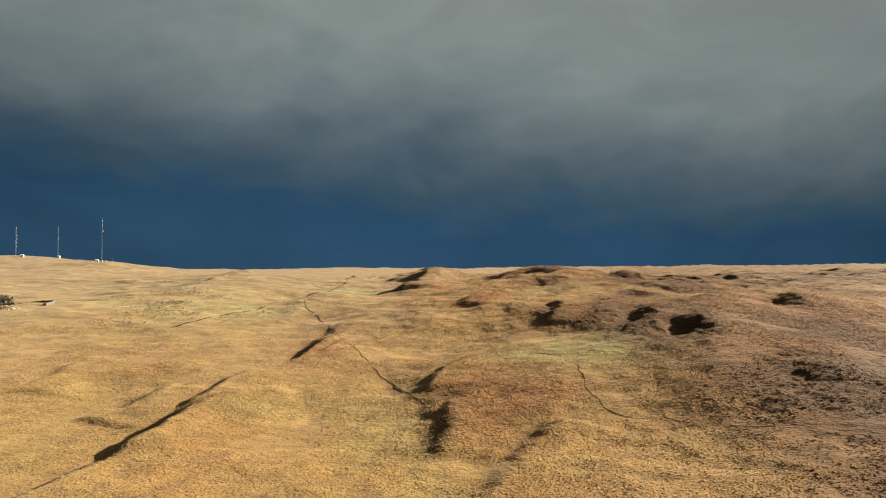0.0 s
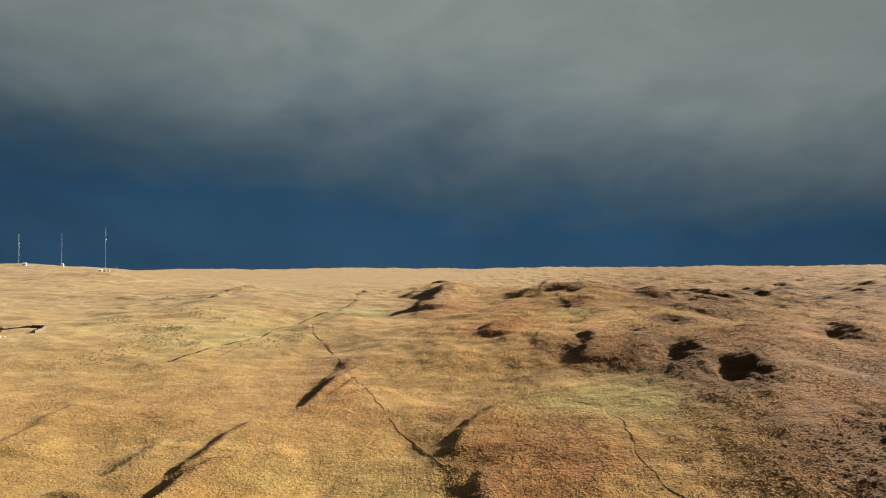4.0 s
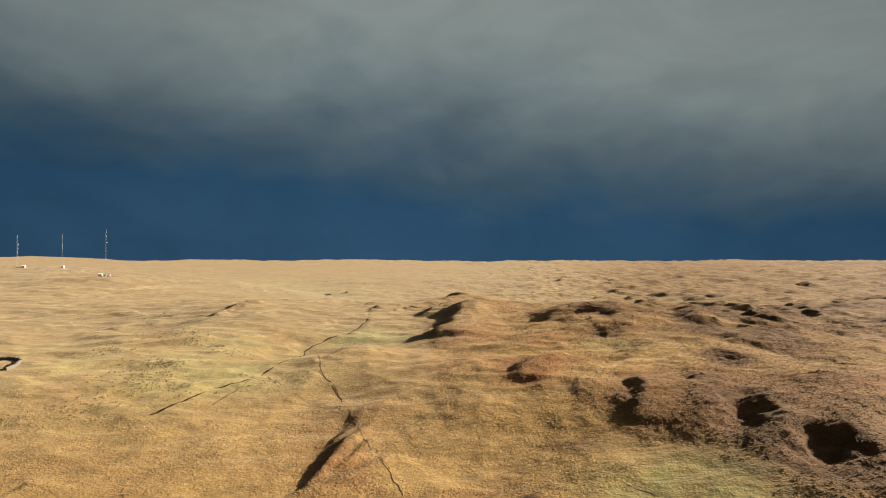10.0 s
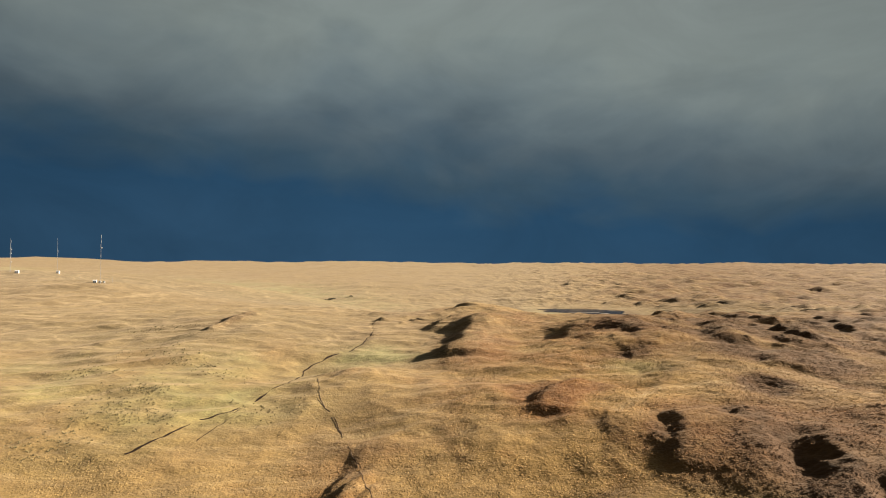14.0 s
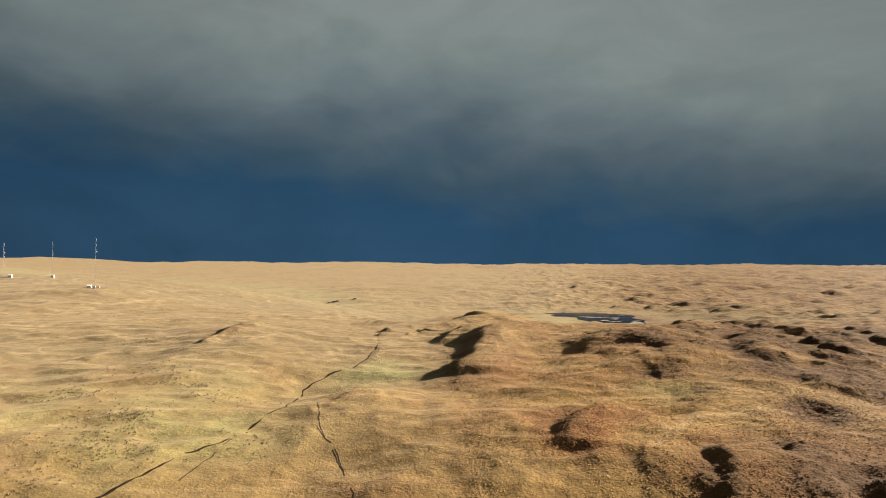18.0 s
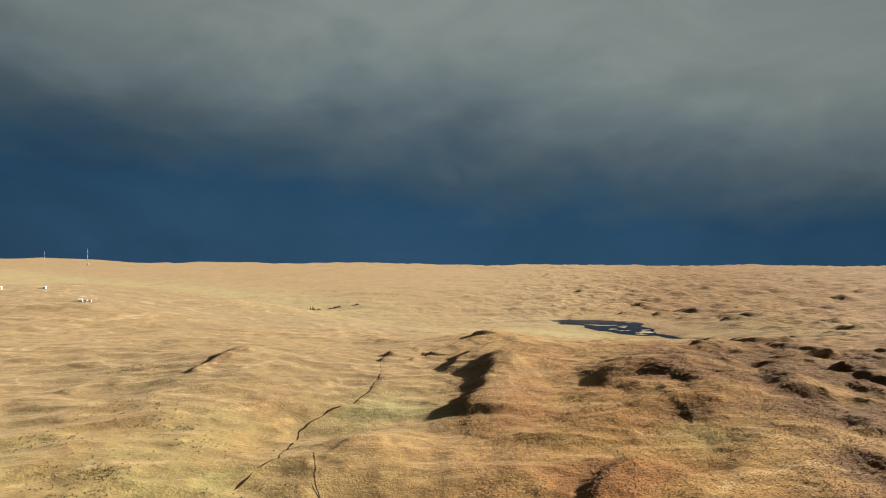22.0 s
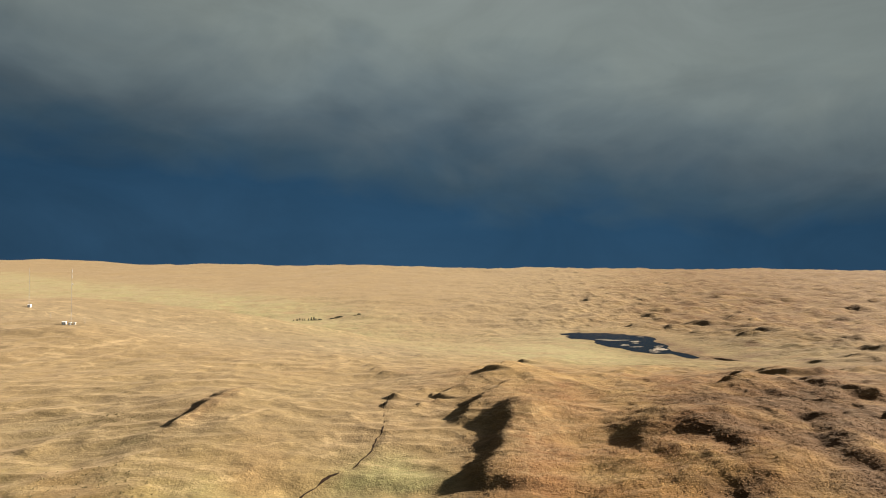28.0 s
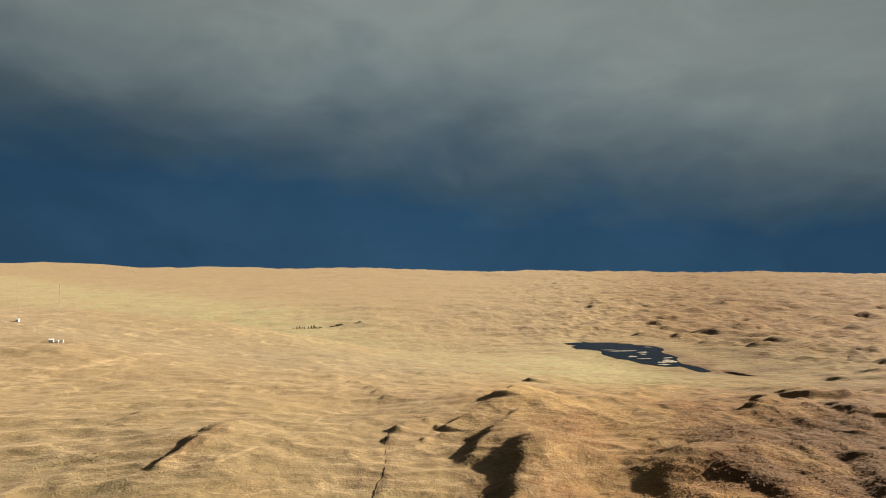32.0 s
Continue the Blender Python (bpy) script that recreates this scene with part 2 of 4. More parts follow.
    z += shade(x, y, 95, 470, 2.6, 11, 2.0, -40, 14) + bank(x, y, ((158, 470), (168, 484), (178, 496), (188, 504)), 2.8, 3.0, 18)
    z += bank(x, y, ((256, 528), (242, 524), (228, 528), (212, 536)), 2.0, 2.2, 22) + shade(x, y, 214, 490, 3.5, 9, 2.0)
    z += shade(x, y, 322, 650, 6, 14, 4.0) + shade(x, y, 385, 694, 7, 16, 4.5) + shade(x, y, 216, 575, 5, 12, 2.2) + shade(x, y, 135, 380, 2, 5, 0.8)
    # the great knoll on the crest: its long shaded face, the ledges behind it, a rough apron at its foot
    z += bank(x, y, ((13, 322), (15.5, 331), (19, 342), (24, 357), (29, 373), (34, 390), (39, 405)), 2.9, 5.4, 24)
    z += mound(x, y, 35, 365, 13, 46, -15, 2.4, 2.4)
    z += bank(x, y, ((13, 384), (17, 396), (22, 408), (28, 420), (34, 430)), 2.3, 3.4, 14) + mound(x, y, 29, 318, 9, 14, 10, 1.2) + shade(x, y, 44, 352, 3.0, 11, 0.7, -10, 10)
    z += bank(x, y, ((6, 428), (12, 436), (19, 444), (26, 452)), 1.9, 1.8, 12) + shade(x, y, 38, 440, 1.8, 8, 1.6, -30, 9)
    z += bank(x, y, ((32, 474), (42, 490), (52, 508), (60, 524)), 3.0, 2.8, 18) + bank(x, y, ((72, 602), (84, 620), (104, 646)), 2.6, 3.0, 20)
    for cx, cy in ((3, 424), (5, 432), (1, 440), (7, 418), (0, 410)):
        z += shade(x, y, cx, cy, 0.9, 3, 0.9, -20, 3)
    # western slopes: scrape, step-like banks, the stream
    z += bank(x, y, ((-92, 372), (-89, 380), (-86, 392), (-83, 404), (-80, 416), (-76, 430)), 0.8, 1.6, 7)
    for cx, cy, l in ((-86, 386, 6), (-83, 396, 7), (-80, 408, 7), (-77, 420, 6), (-83, 412, 6), (-89, 380, 5), (-80, 394, 5), (-76, 408, 5), (-86, 400, 5), (-79, 426, 5)):
        z += shade(x, y, cx, cy, 0.9, l, 0.9, -16, 2.4)
    z += bank(x, y, ((-154, 400), (-150, 410), (-146, 418)), 0.9, 1.0, 12) + bank(x, y, ((-132, 428), (-126, 442), (-120, 457)), 0.9, 1.1, 12)
    z += bank(x, y, ((-136, 358), (-128, 368), (-116, 379)), 0.6, 1.5, 12) + bank(x, y, ((-122, 372), (-112, 376), (-98, 376), (-90, 372)), 0.5, 1.4, 12)
    z += bank(x, y, ((-27, 282), (-23, 289), (-19.5, 296), (-15, 301), (-8, 302)), 0.7, 2.0, 9)
    z += gully(x, y, STREAM, 0.12, 0.8) + gully(x, y, STREAM_FORK, 0.10, 0.7) + gully(x, y, UPPER_STREAM, 0.22, 1.1)
    z += shade(x, y, -14.5, 412, 1.5, 6, 1.6, -15, 7) + shade(x, y, -12, 428, 1.4, 3, 1.6, -60, 5)
    for cx, cy in ((-13, 452), (-26, 524), (-43, 556), (-58, 582), (-27, 635), (0, 626), (-35, 780), (-46, 900), (-31, 540), (-20, 508), (-34, 600)):
        z += shade(x, y, cx, cy, 1.8, 4 + 0.006 * cy, 1.5, -15, 9)
    return z


RIDGE_TRACK = ((-25, 268), (-19.5, 256), (-8.4, 218), (-4, 202), (1, 186), (6.7, 166), (12.8, 151), (17, 141))
DOME_TRACK = ((50, 176), (56, 166), (56.5, 156), (55.7, 147), (54, 139), (53.8, 126), (56.5, 119))
CREST_TRACK = ((-28, 289), (-26.5, 279), (-24.4, 269), (-18.6, 251), (-15, 241))
STREAM = ((-66, 226), (-60, 239), (-56, 250), (-48, 258), (-44.6, 268), (-41.4, 281), (-37, 287), (-37.4, 299), (-38, 312), (-37.6, 323), (-34.7, 331), (-28.6, 340), (-22, 344))
STREAM_FORK = ((-52, 236), (-49.7, 244), (-47.8, 253), (-46, 262))
UPPER_STREAM = ((-24, 342), (-20, 348), (-16, 358), (-14, 378), (-14.8, 400), (-15, 412), (-13, 428))


VALLEY_SWELLS = (
    (112, 118, 30, 1.7), (20, 120, 60, -4.2), (100, 120, 60, 0.8), (-64, 130, 60, -1.7), (84, 130, 26, 1.6),
    (106, 150, 34, 2.4), (95, 190, 45, 5.3), (35, 195, 45, -2.9), (160, 220, 60, 4.6), (160, 225, 30, 4.2),
    (74, 226, 16, -1.4), (-25, 232, 24, -2.2), (108, 232, 18, -2.6), (92, 238, 20, 1.7), (-100, 260, 60, 2.2),
    (40, 260, 45, 3.4),
)
CREST_SWELLS = (
    (160, 262, 26, -4), (110, 270, 50, 2.5), (-128, 276, 40, 1.4), (-22, 284, 18, 1.4), (78, 285, 22, -3.3),
    (-18, 300, 20, 2.6), (20, 300, 22, -0.7), (85, 305, 30, 2.3), (-36, 316, 24, -4.8), (30, 325, 24, 1.3),
    (60, 330, 40, 1.4), (-120, 330, 60, -1.3), (30, 340, 50, -5.1), (152, 340, 30, 0.7), (120, 350, 55, 4.2),
    (96, 370, 20, 3.1), (-82, 372, 45, 1.9), (140, 376, 26, -0.9), (130, 390, 40, 4.2), (40, 395, 22, 4),
    (200, 400, 80, -3.8), (-90, 415, 24, 1.9), (-160, 420, 80, 1),
)
FAR_SWELLS = (
    (-70, 440, 60, 1.9), (110, 440, 60, 1.2), (-38, 475, 35, -4.7), (43, 485, 40, 6.8), (55, 520, 40, 0.8),
    (-80, 540, 80, 1.6), (-190, 560, 90, 4.5), (60, 560, 90, -2.2), (200, 570, 100, -3.3), (-240, 600, 60, 7.9),
    (-300, 640, 160, 7.3), (300, 640, 110, -4.3), (-330, 665, 70, 6.3), (-120, 760, 160, 8), (-430, 760, 200, 38.2),
    (300, 780, 110, -0.9), (-190, 880, 120, 17.6), (-330, 900, 150, 21.5), (420, 920, 180, 4.5), (150, 920, 200, -2.1),
    (-560, 1080, 200, 24), (510, 1080, 160, 9.3),
)
SWELLS = VALLEY_SWELLS + CREST_SWELLS + FAR_SWELLS


def height(x, y):
    z = profile(y)
    for cx, cy, r, h in SWELLS:
        z = z + h * np.exp(-((x - cx) ** 2 + (y - cy) ** 2) / (r * r))
    far = step(500, 1300, y)
    close = np.nonzero((np.abs(x) < 430) & (y > 40) & (y < 760))[0]
    z[close] += landforms(x[close], y[close])
    z = z - 0.008 * x * step(1500, 3800, y)
    # hummocks: few on the western grass, many to the east and on the far moor
    east = step(-60, 150, x - 0.1 * y) * step(200, 420, y)
    rough = np.maximum(0.14 + 0.16 * step(-20, 40, x), np.maximum(east, far * (0.38 + 0.62 * step(-0.08, 0.36, x / (y + 1)))))
    calm = 1 - 0.8 * np.exp(-((x - 215) / 185) ** 4 - ((y - 760) / 235) ** 4)
    rough = np.maximum(rough * calm, 0.12)
    flat = np.exp(-((x - 268) / 105) ** 4 - ((y - 900) / 190) ** 4)
    lumps = np.maximum(fbm(x * (0.75 - 0.25 * far), y, 44, 3, 11), -0.12)
    z = z + fbm(x, y, 150, 2, 3) * (1.0 + 5.0 * far) + lumps * rough * (4.2 + 1.8 * step(420, 560, y) + (6.0 * step(0.16, 0.36, x / (np.abs(y) + 1)) - 0.5) * step(420, 900, y)) + (0.22 - np.abs(fbm(x * 1.25, y * 0.75, 40, 2, 65))) * (3.6 + 1.4 * step(420, 560, y)) * east * calm * (1 - 0.5 * far) + fbm(x * 0.7, y, 24, 2, 71) * rough * (0.8 + 2.8 * far)
    z = z + fbm(x, y, 16, 3, 21, 0.6) * (0.36 + 0.75 * rough * (1 - 0.5 * far)) + fbm(x, y, 700, 3, 95) * 26 * step(1700, 3600, y)
    z = z + fbm(x, y, 6, 2, 27) * (0.12 + 0.35 * east * calm) * (1 - far)
    # long low swells with sharper crests, as wind-shorn grass lies
    roll = step(170, 260, y) * (1 - 0.7 * np.exp(-((x - 215) / 150) ** 4 - ((y - 760) / 200) ** 4))
    z = z + (0.25 - np.abs(fbm(x * 0.55, y, 34, 3, 77))) * 3.0 * roll * (1 - 0.4 * far) + fbm(x * 0.6, y, 60, 2, 79) * 2.0 * roll
    # a far ridge beyond the moor
    z = z + 20 * np.exp(-((x + 3300) / 1100) ** 2) * step(3500, 4600, y)
    # the bog pool in its level basin
    z = z * (1 - flat) + flat * (-21.5 + 0.35 * fbm(x, y, 35, 3, 81))
    for cx, cy, rx, ry, deep in ((244, 1036, 32, 22, 1), (268, 985, 42, 40, 1), (288, 1000, 26, 34, 1), (260, 915, 36, 50, 1), (262, 860, 20, 34, 1), (284, 800, 9, 36, 1.4), (300, 758, 4.5, 26, 3.0)):
        z = z - mound(x, y, cx, cy, rx * 1.12, ry * 1.12, 0, deep, 6)
    return z


def cover(x, y):
    """What grows: heath, wet green grass, peat and heather, bleached grass, with painted shade and haze; each 0 to 1.
    """
    wx, wy = wander(x, y)
    ragged = fbm(x, y, 40, 4, 51)
    slope = along(x, y, ((86, 72), (99, 110), (104, 146), (86, 190), (58, 234), (44, 262)))
    heath = 0.5 * np.exp(-((slope[0] / 16) ** 2)) + 0.9 * step(58, 105, x) * (1 - step(200, 300, y)) + 0.25 * step(310, 370, y) * (1 - step(430, 560, y))
    heath += mound(x, y, 40, 155, 21, 26, -8, 0.85, 4) + mound(x, y, 26, 345, 20, 46, -10, 0.4, 3) + mound(x, y, 8, 108, 40, 40, 0, 0.2)
    heath += 0.10 * step(-20, 70, x) * step(200, 260, y) * (1 - step(480, 640, y)) + 0.5 * step(0.12, 0.42, x / (np.abs(y) + 1)) * step(200, 420, y)
    for cx, cy, rx, ry, a in HEATH_AND_SHADE:
        heath += mound(x, y, cx, cy, rx * 1.15, ry * 1.15, -10, a, 3)
    wet = 0 * x
    for cx, cy, rx, ry, a in ((8, 105, 8, 26, 0.6), (62, 178, 20, 12, 0.25), (-60, 164, 14, 12, 0.2), (-15, 142, 12, 8, 0.3), (-95, 262, 45, 26, 0.22), (-62, 118, 12, 26, 0.2),
                              (-55, 290, 22, 26, 0.2), (-2, 336, 15, 14, 0.7), (-110, 310, 40, 30, 0.2), (270, 860, 160, 130, 0.9), (86, 291, 9, 8, 0.5), (66, 168, 22, 18, 0.4), (210, 620, 60, 30, 0.5)):
        wet += mound(x, y, cx, cy, rx * 1.2, ry * 1.2, 0, a, 2)
    wet += 1.0 * np.exp(-((y - 1240 + 0.98 * (x + 226)) / 260) ** 2) * step(-100, 250, -x) + 0.14 * step(-10, 60, -x) * step(180, 260, y) * (1 - step(420, 600, y))
    wet += mound(x, y, 230, 730, 150, 120, 0, 0.7, 3)
    # dark heather and peat, with shade of hollows and west-facing slopes painted in
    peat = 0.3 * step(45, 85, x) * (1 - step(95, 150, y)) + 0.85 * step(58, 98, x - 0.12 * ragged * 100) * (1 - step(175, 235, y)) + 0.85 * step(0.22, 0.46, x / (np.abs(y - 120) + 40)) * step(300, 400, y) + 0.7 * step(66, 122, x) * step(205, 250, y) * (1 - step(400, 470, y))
    for cx, cy, rx, ry, a in HEATHER_AND_SHADE:
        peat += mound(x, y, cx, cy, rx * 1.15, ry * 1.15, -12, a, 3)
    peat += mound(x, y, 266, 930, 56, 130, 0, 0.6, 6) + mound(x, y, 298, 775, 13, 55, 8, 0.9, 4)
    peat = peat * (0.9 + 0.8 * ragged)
    # bleached western grass, and distance haze painted into the far ground's colour
    bleached_haze = 0.25 * step(300, 380, y) * (1 - step(430, 600, y)) + 0.7 * step(430, 700, y) + 0.22 * step(90, 260, y) * (1 - step(-20, 60, x)) * (1 - step(430, 900, y)) + 0.15 * step(180, 330, y) * (1 - step(0, 90, x)) * (1 - step(380, 1000, y))
    bleached_haze = bleached_haze * (1 - 0.65 * step(0.15, 0.5, x / (np.abs(y - 120) + 40)))
    return np.clip(np.stack([heath + 0.9 * ragged * (heath > 0.02), wet * (1 + 1.6 * ragged), peat * 0.8, bleached_haze], 1), 0, 1)


# russet heath on banks and hollows, deepening their shade through its colour
HEATH_AND_SHADE = (
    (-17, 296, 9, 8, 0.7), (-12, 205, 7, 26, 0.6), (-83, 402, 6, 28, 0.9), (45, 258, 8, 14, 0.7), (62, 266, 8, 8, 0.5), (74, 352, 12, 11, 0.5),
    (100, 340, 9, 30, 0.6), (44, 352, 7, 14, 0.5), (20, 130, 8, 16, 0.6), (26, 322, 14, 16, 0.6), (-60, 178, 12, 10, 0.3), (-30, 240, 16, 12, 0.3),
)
# heather that also carries the shade of hollows and steep faces in its colour
HEATHER_AND_SHADE = (
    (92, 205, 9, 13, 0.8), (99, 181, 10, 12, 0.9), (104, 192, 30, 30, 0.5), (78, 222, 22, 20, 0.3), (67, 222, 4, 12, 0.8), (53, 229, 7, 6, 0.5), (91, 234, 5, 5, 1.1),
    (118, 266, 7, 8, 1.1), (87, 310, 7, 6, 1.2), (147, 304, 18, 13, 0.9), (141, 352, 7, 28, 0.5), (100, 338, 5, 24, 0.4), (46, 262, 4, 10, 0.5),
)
DEEP_HEATHER_AND_SHADE = (
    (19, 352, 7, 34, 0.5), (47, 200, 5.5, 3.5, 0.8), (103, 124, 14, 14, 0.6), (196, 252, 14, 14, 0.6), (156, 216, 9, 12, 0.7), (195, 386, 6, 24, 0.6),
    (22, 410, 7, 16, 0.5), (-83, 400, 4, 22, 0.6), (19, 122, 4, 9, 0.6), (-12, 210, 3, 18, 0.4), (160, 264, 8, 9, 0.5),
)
HEATHER_AND_SHADE = HEATHER_AND_SHADE + DEEP_HEATHER_AND_SHADE
PALE_PATHS = (
    (((-180, 256), (-128, 254), (-111, 256), (-97, 267), (-80, 278), (-66, 282)), 1.2, 0.45),
    (((-253, 510), (-243, 529), (-199, 542), (-180, 610), (-150, 690), (-82, 681), (-13, 566)), 1.6, 0.35),
    (((-190, 396), (-160, 397), (-139, 404), (-116, 390), (-88, 375), (-70, 378), (-60, 394)), 0.8, 0.6),
    (((-260, 488), (-220, 495), (-186, 513), (-172, 570), (-150, 584)), 1.2, 0.3),
    (((60, 240), (80, 262), (104, 268), (124, 262), (150, 246)), 1.6, 0.4),
    (((66, 296), (96, 288), (126, 284), (156, 276), (190, 280)), 1.6, 0.4),
)


def scrub(x, y, veg):
    """How high the heather and coarse tussock stand above the ground, in uneven bushes."""
    thick = np.clip(0.9 * veg[:, 2] + 0.35 * veg[:, 0], 0, 1)
    return thick * np.maximum(0.08 + 0.34 * fbm(x, y, 1.9, 2, 101) + 0.2 * fbm(x, y, 5.5, 2, 103), -0.05) * (1 - step(420, 700, y))


def trodden(x, y):
    """Pale paths trodden by sheep, 0 to 1."""
    wx, wy = wander(x, y)
    out = 0 * x
    for path, w, a in PALE_PATHS:
        out += a * np.exp(-((along(x + 0.25 * (wx - x), y + 0.25 * (wy - y), path)[0] / w) ** 2))
    return np.clip(out * (1 + 1.5 * fbm(x, y, 30, 2, 63)), 0, 1)


# ---- materials ----
def material(name):
    m = bpy.data.materials.new(name)
    m.use_nodes = True
    nodes, links = m.node_tree.nodes, m.node_tree.links
    return m, nodes, links, nodes["Principled BSDF"]


def moor_material(name, tufts=False):
    m, nodes, links, bsdf = material(name)
    geo = nodes.new("ShaderNodeNewGeometry")
    p = geo.outputs["Position"]
    wide = noise_node(nodes, links, p, 0.012, 4, 0.55, 0.6)
    patch = noise_node(nodes, links, p, 0.06, 5, 0.6, 0.4)
    fine = noise_node(nodes, links, p, 0.9, 4, 0.65)
    mottle = noise_node(nodes, links, p, 0.16, 5, 0.7, 0.5)
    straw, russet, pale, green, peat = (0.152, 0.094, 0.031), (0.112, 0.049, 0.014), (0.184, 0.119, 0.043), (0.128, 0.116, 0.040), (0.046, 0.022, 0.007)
    veg = nodes.new("ShaderNodeAttribute")
    veg.attribute_name = "veg"
    split = nodes.new("ShaderNodeSeparateColor")
    links.new(veg.outputs["Color"], split.inputs[0])
    heath = math_node(nodes, links, "ADD", math_node(nodes, links, "MULTIPLY", math_node(nodes, links, "SUBTRACT", patch, 0.49), 1.7),
                      split.outputs[0], True)
    c = mix_node(nodes, links, heath, straw, russet)
    lighter = math_node(nodes, links, "MULTIPLY", math_node(nodes, links, "SUBTRACT", wide, 0.52), 4.0, True)
    c = mix_node(nodes, links, lighter, c, pale)
    # alpha: bleached grass and painted haze, greying far straw and far green
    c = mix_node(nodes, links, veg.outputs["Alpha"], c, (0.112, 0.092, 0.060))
    wet = math_node(nodes, links, "MULTIPLY", split.outputs[1], math_node(nodes, links, "MULTIPLY", patch, 2.0), True)
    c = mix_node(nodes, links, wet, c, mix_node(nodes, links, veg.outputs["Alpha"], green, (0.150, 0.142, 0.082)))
    # third channel: peat and heather, plus the shade painted into the cover
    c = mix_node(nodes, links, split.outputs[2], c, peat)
    # faint pale lines along the slopes: old paths and flattened grass
    drawn = nodes.new("ShaderNodeMapping")
    drawn.inputs["Scale"].default_value = (0.010, 0.030, 0.05)
    drawn.inputs["Rotation"].default_value = (0, 0, 0.12)
    links.new(p, drawn.inputs["Vector"])
    vein = noise_node(nodes, links, drawn.outputs[0], 1.0, 4, 0.6, 0.5)
    vein = math_node(nodes, links, "ABSOLUTE", math_node(nodes, links, "SUBTRACT", vein, 0.5))
    vein = math_node(nodes, links, "SUBTRACT", 0.55, math_node(nodes, links, "MULTIPLY", vein, 28.0), True)
    vein = math_node(nodes, links, "MULTIPLY", vein, math_node(nodes, links, "MULTIPLY", veg.outputs["Alpha"], 1.6, True))
    c = mix_node(nodes, links, vein, c, (0.235, 0.180, 0.105))
    trod = nodes.new("ShaderNodeAttribute")
    trod.attribute_name = "trod"
    c = mix_node(nodes, links, trod.outputs["Fac"], c, (0.255, 0.195, 0.115))
    own = geo.outputs["Random Per Island"] if tufts else fine
    tone = math_node(nodes, links, "ADD", math_node(nodes, links, "MULTIPLY", own, 0.5 if tufts else 0.8), 0.8 if tufts else 0.6)
    tone = math_node(nodes, links, "MULTIPLY", tone, math_node(nodes, links, "ADD", math_node(nodes, links, "MULTIPLY", mottle, 1.45), 0.20))
    grit = noise_node(nodes, links, p, 2.6, 3, 0.7)
    tone = math_node(nodes, links, "MULTIPLY", tone, math_node(nodes, links, "ADD", math_node(nodes, links, "MULTIPLY", grit, 0.8), 0.6))
    n = nodes.new("ShaderNodeMix")
    n.data_type, n.blend_type = "RGBA", "MULTIPLY"
    n.inputs[0].default_value = 1.0
    links.new(c, n.inputs[6])
    grey = nodes.new("ShaderNodeCombineColor")
    for i in range(3):
        links.new(tone, grey.inputs[i])
    links.new(grey.outputs[0], n.inputs[7])
    links.new(n.outputs[2], bsdf.inputs["Base Color"])
    bsdf.inputs["Roughness"].default_value = 0.95
    bsdf.inputs["Specular IOR Level"].default_value = 0.1
    bsdf.inputs["Sheen Weight"].default_value, bsdf.inputs["Sheen Roughness"].default_value = 0.07, 0.34
    bsdf.inputs["Sheen Tint"].default_value = (1.0, 0.79, 0.56, 1)
    tuft = nodes.new("ShaderNodeTexVoronoi")
    tuft.inputs["Scale"].default_value = 1.5
    links.new(p, tuft.inputs["Vector"])
    rel = math_node(nodes, links, "SUBTRACT", math_node(nodes, links, "ADD", fine, math_node(nodes, links, "MULTIPLY", grit, 0.4)), math_node(nodes, links, "MULTIPLY", tuft.outputs[0], 0.22))
    bump = nodes.new("ShaderNodeBump")
    bump.inputs["Distance"].default_value = 0.5
    links.new(math_node(nodes, links, "ADD", math_node(nodes, links, "MULTIPLY", heath, 0.25), 0.5), bump.inputs["Strength"])
    links.new(rel, bump.inputs["Height"])
    # swells and clumps of a few metres, too small for the mesh of the far ground
    drift = nodes.new("ShaderNodeMapping")
    drift.inputs["Scale"].default_value = (0.5, 1.0, 1.0)
    links.new(p, drift.inputs["Vector"])
    clump = noise_node(nodes, links, drift.outputs[0], 0.14, 5, 0.6, 0.3)
    wave = nodes.new("ShaderNodeBump")
    wave.inputs["Distance"].default_value = 2.2
    lumpy = nodes.new("ShaderNodeAttribute")
    lumpy.attribute_name = "lumpy"
    links.new(lumpy.outputs["Fac"], wave.inputs["Strength"])
    links.new(clump, wave.inputs["Height"])
    links.new(wave.outputs[0], bump.inputs["Normal"])
    links.new(bump.outputs[0], bsdf.inputs["Normal"])
    return m


def plain(name, colour, rough=0.6, metal=0.0, grain=0.25, scale=3.0):
    m, nodes, links, bsdf = material(name)
    co = nodes.new("ShaderNodeTexCoord")
    f = noise_node(nodes, links, co.outputs["Object"], scale, 5, 0.6)
    dark = tuple(v * (1 - grain) for v in colour)
    links.new(mix_node(nodes, links, f, dark, colour), bsdf.inputs["Base Color"])
    bsdf.inputs["Roughness"].default_value, bsdf.inputs["Metallic"].default_value = rough, metal
    return m


MOOR, TUFT = moor_material("moor_grass"), moor_material("tussock_grass", True)
STEEL = plain("galvanised_steel", (0.17, 0.175, 0.18), 0.5, 0.0, 0.2)
WHITE = plain("white_render", (0.26, 0.255, 0.24), 0.8, 0, 0.12, 0.8)
SLATE = plain("grey_roof", (0.5, 0.5, 0.5), 0.7)


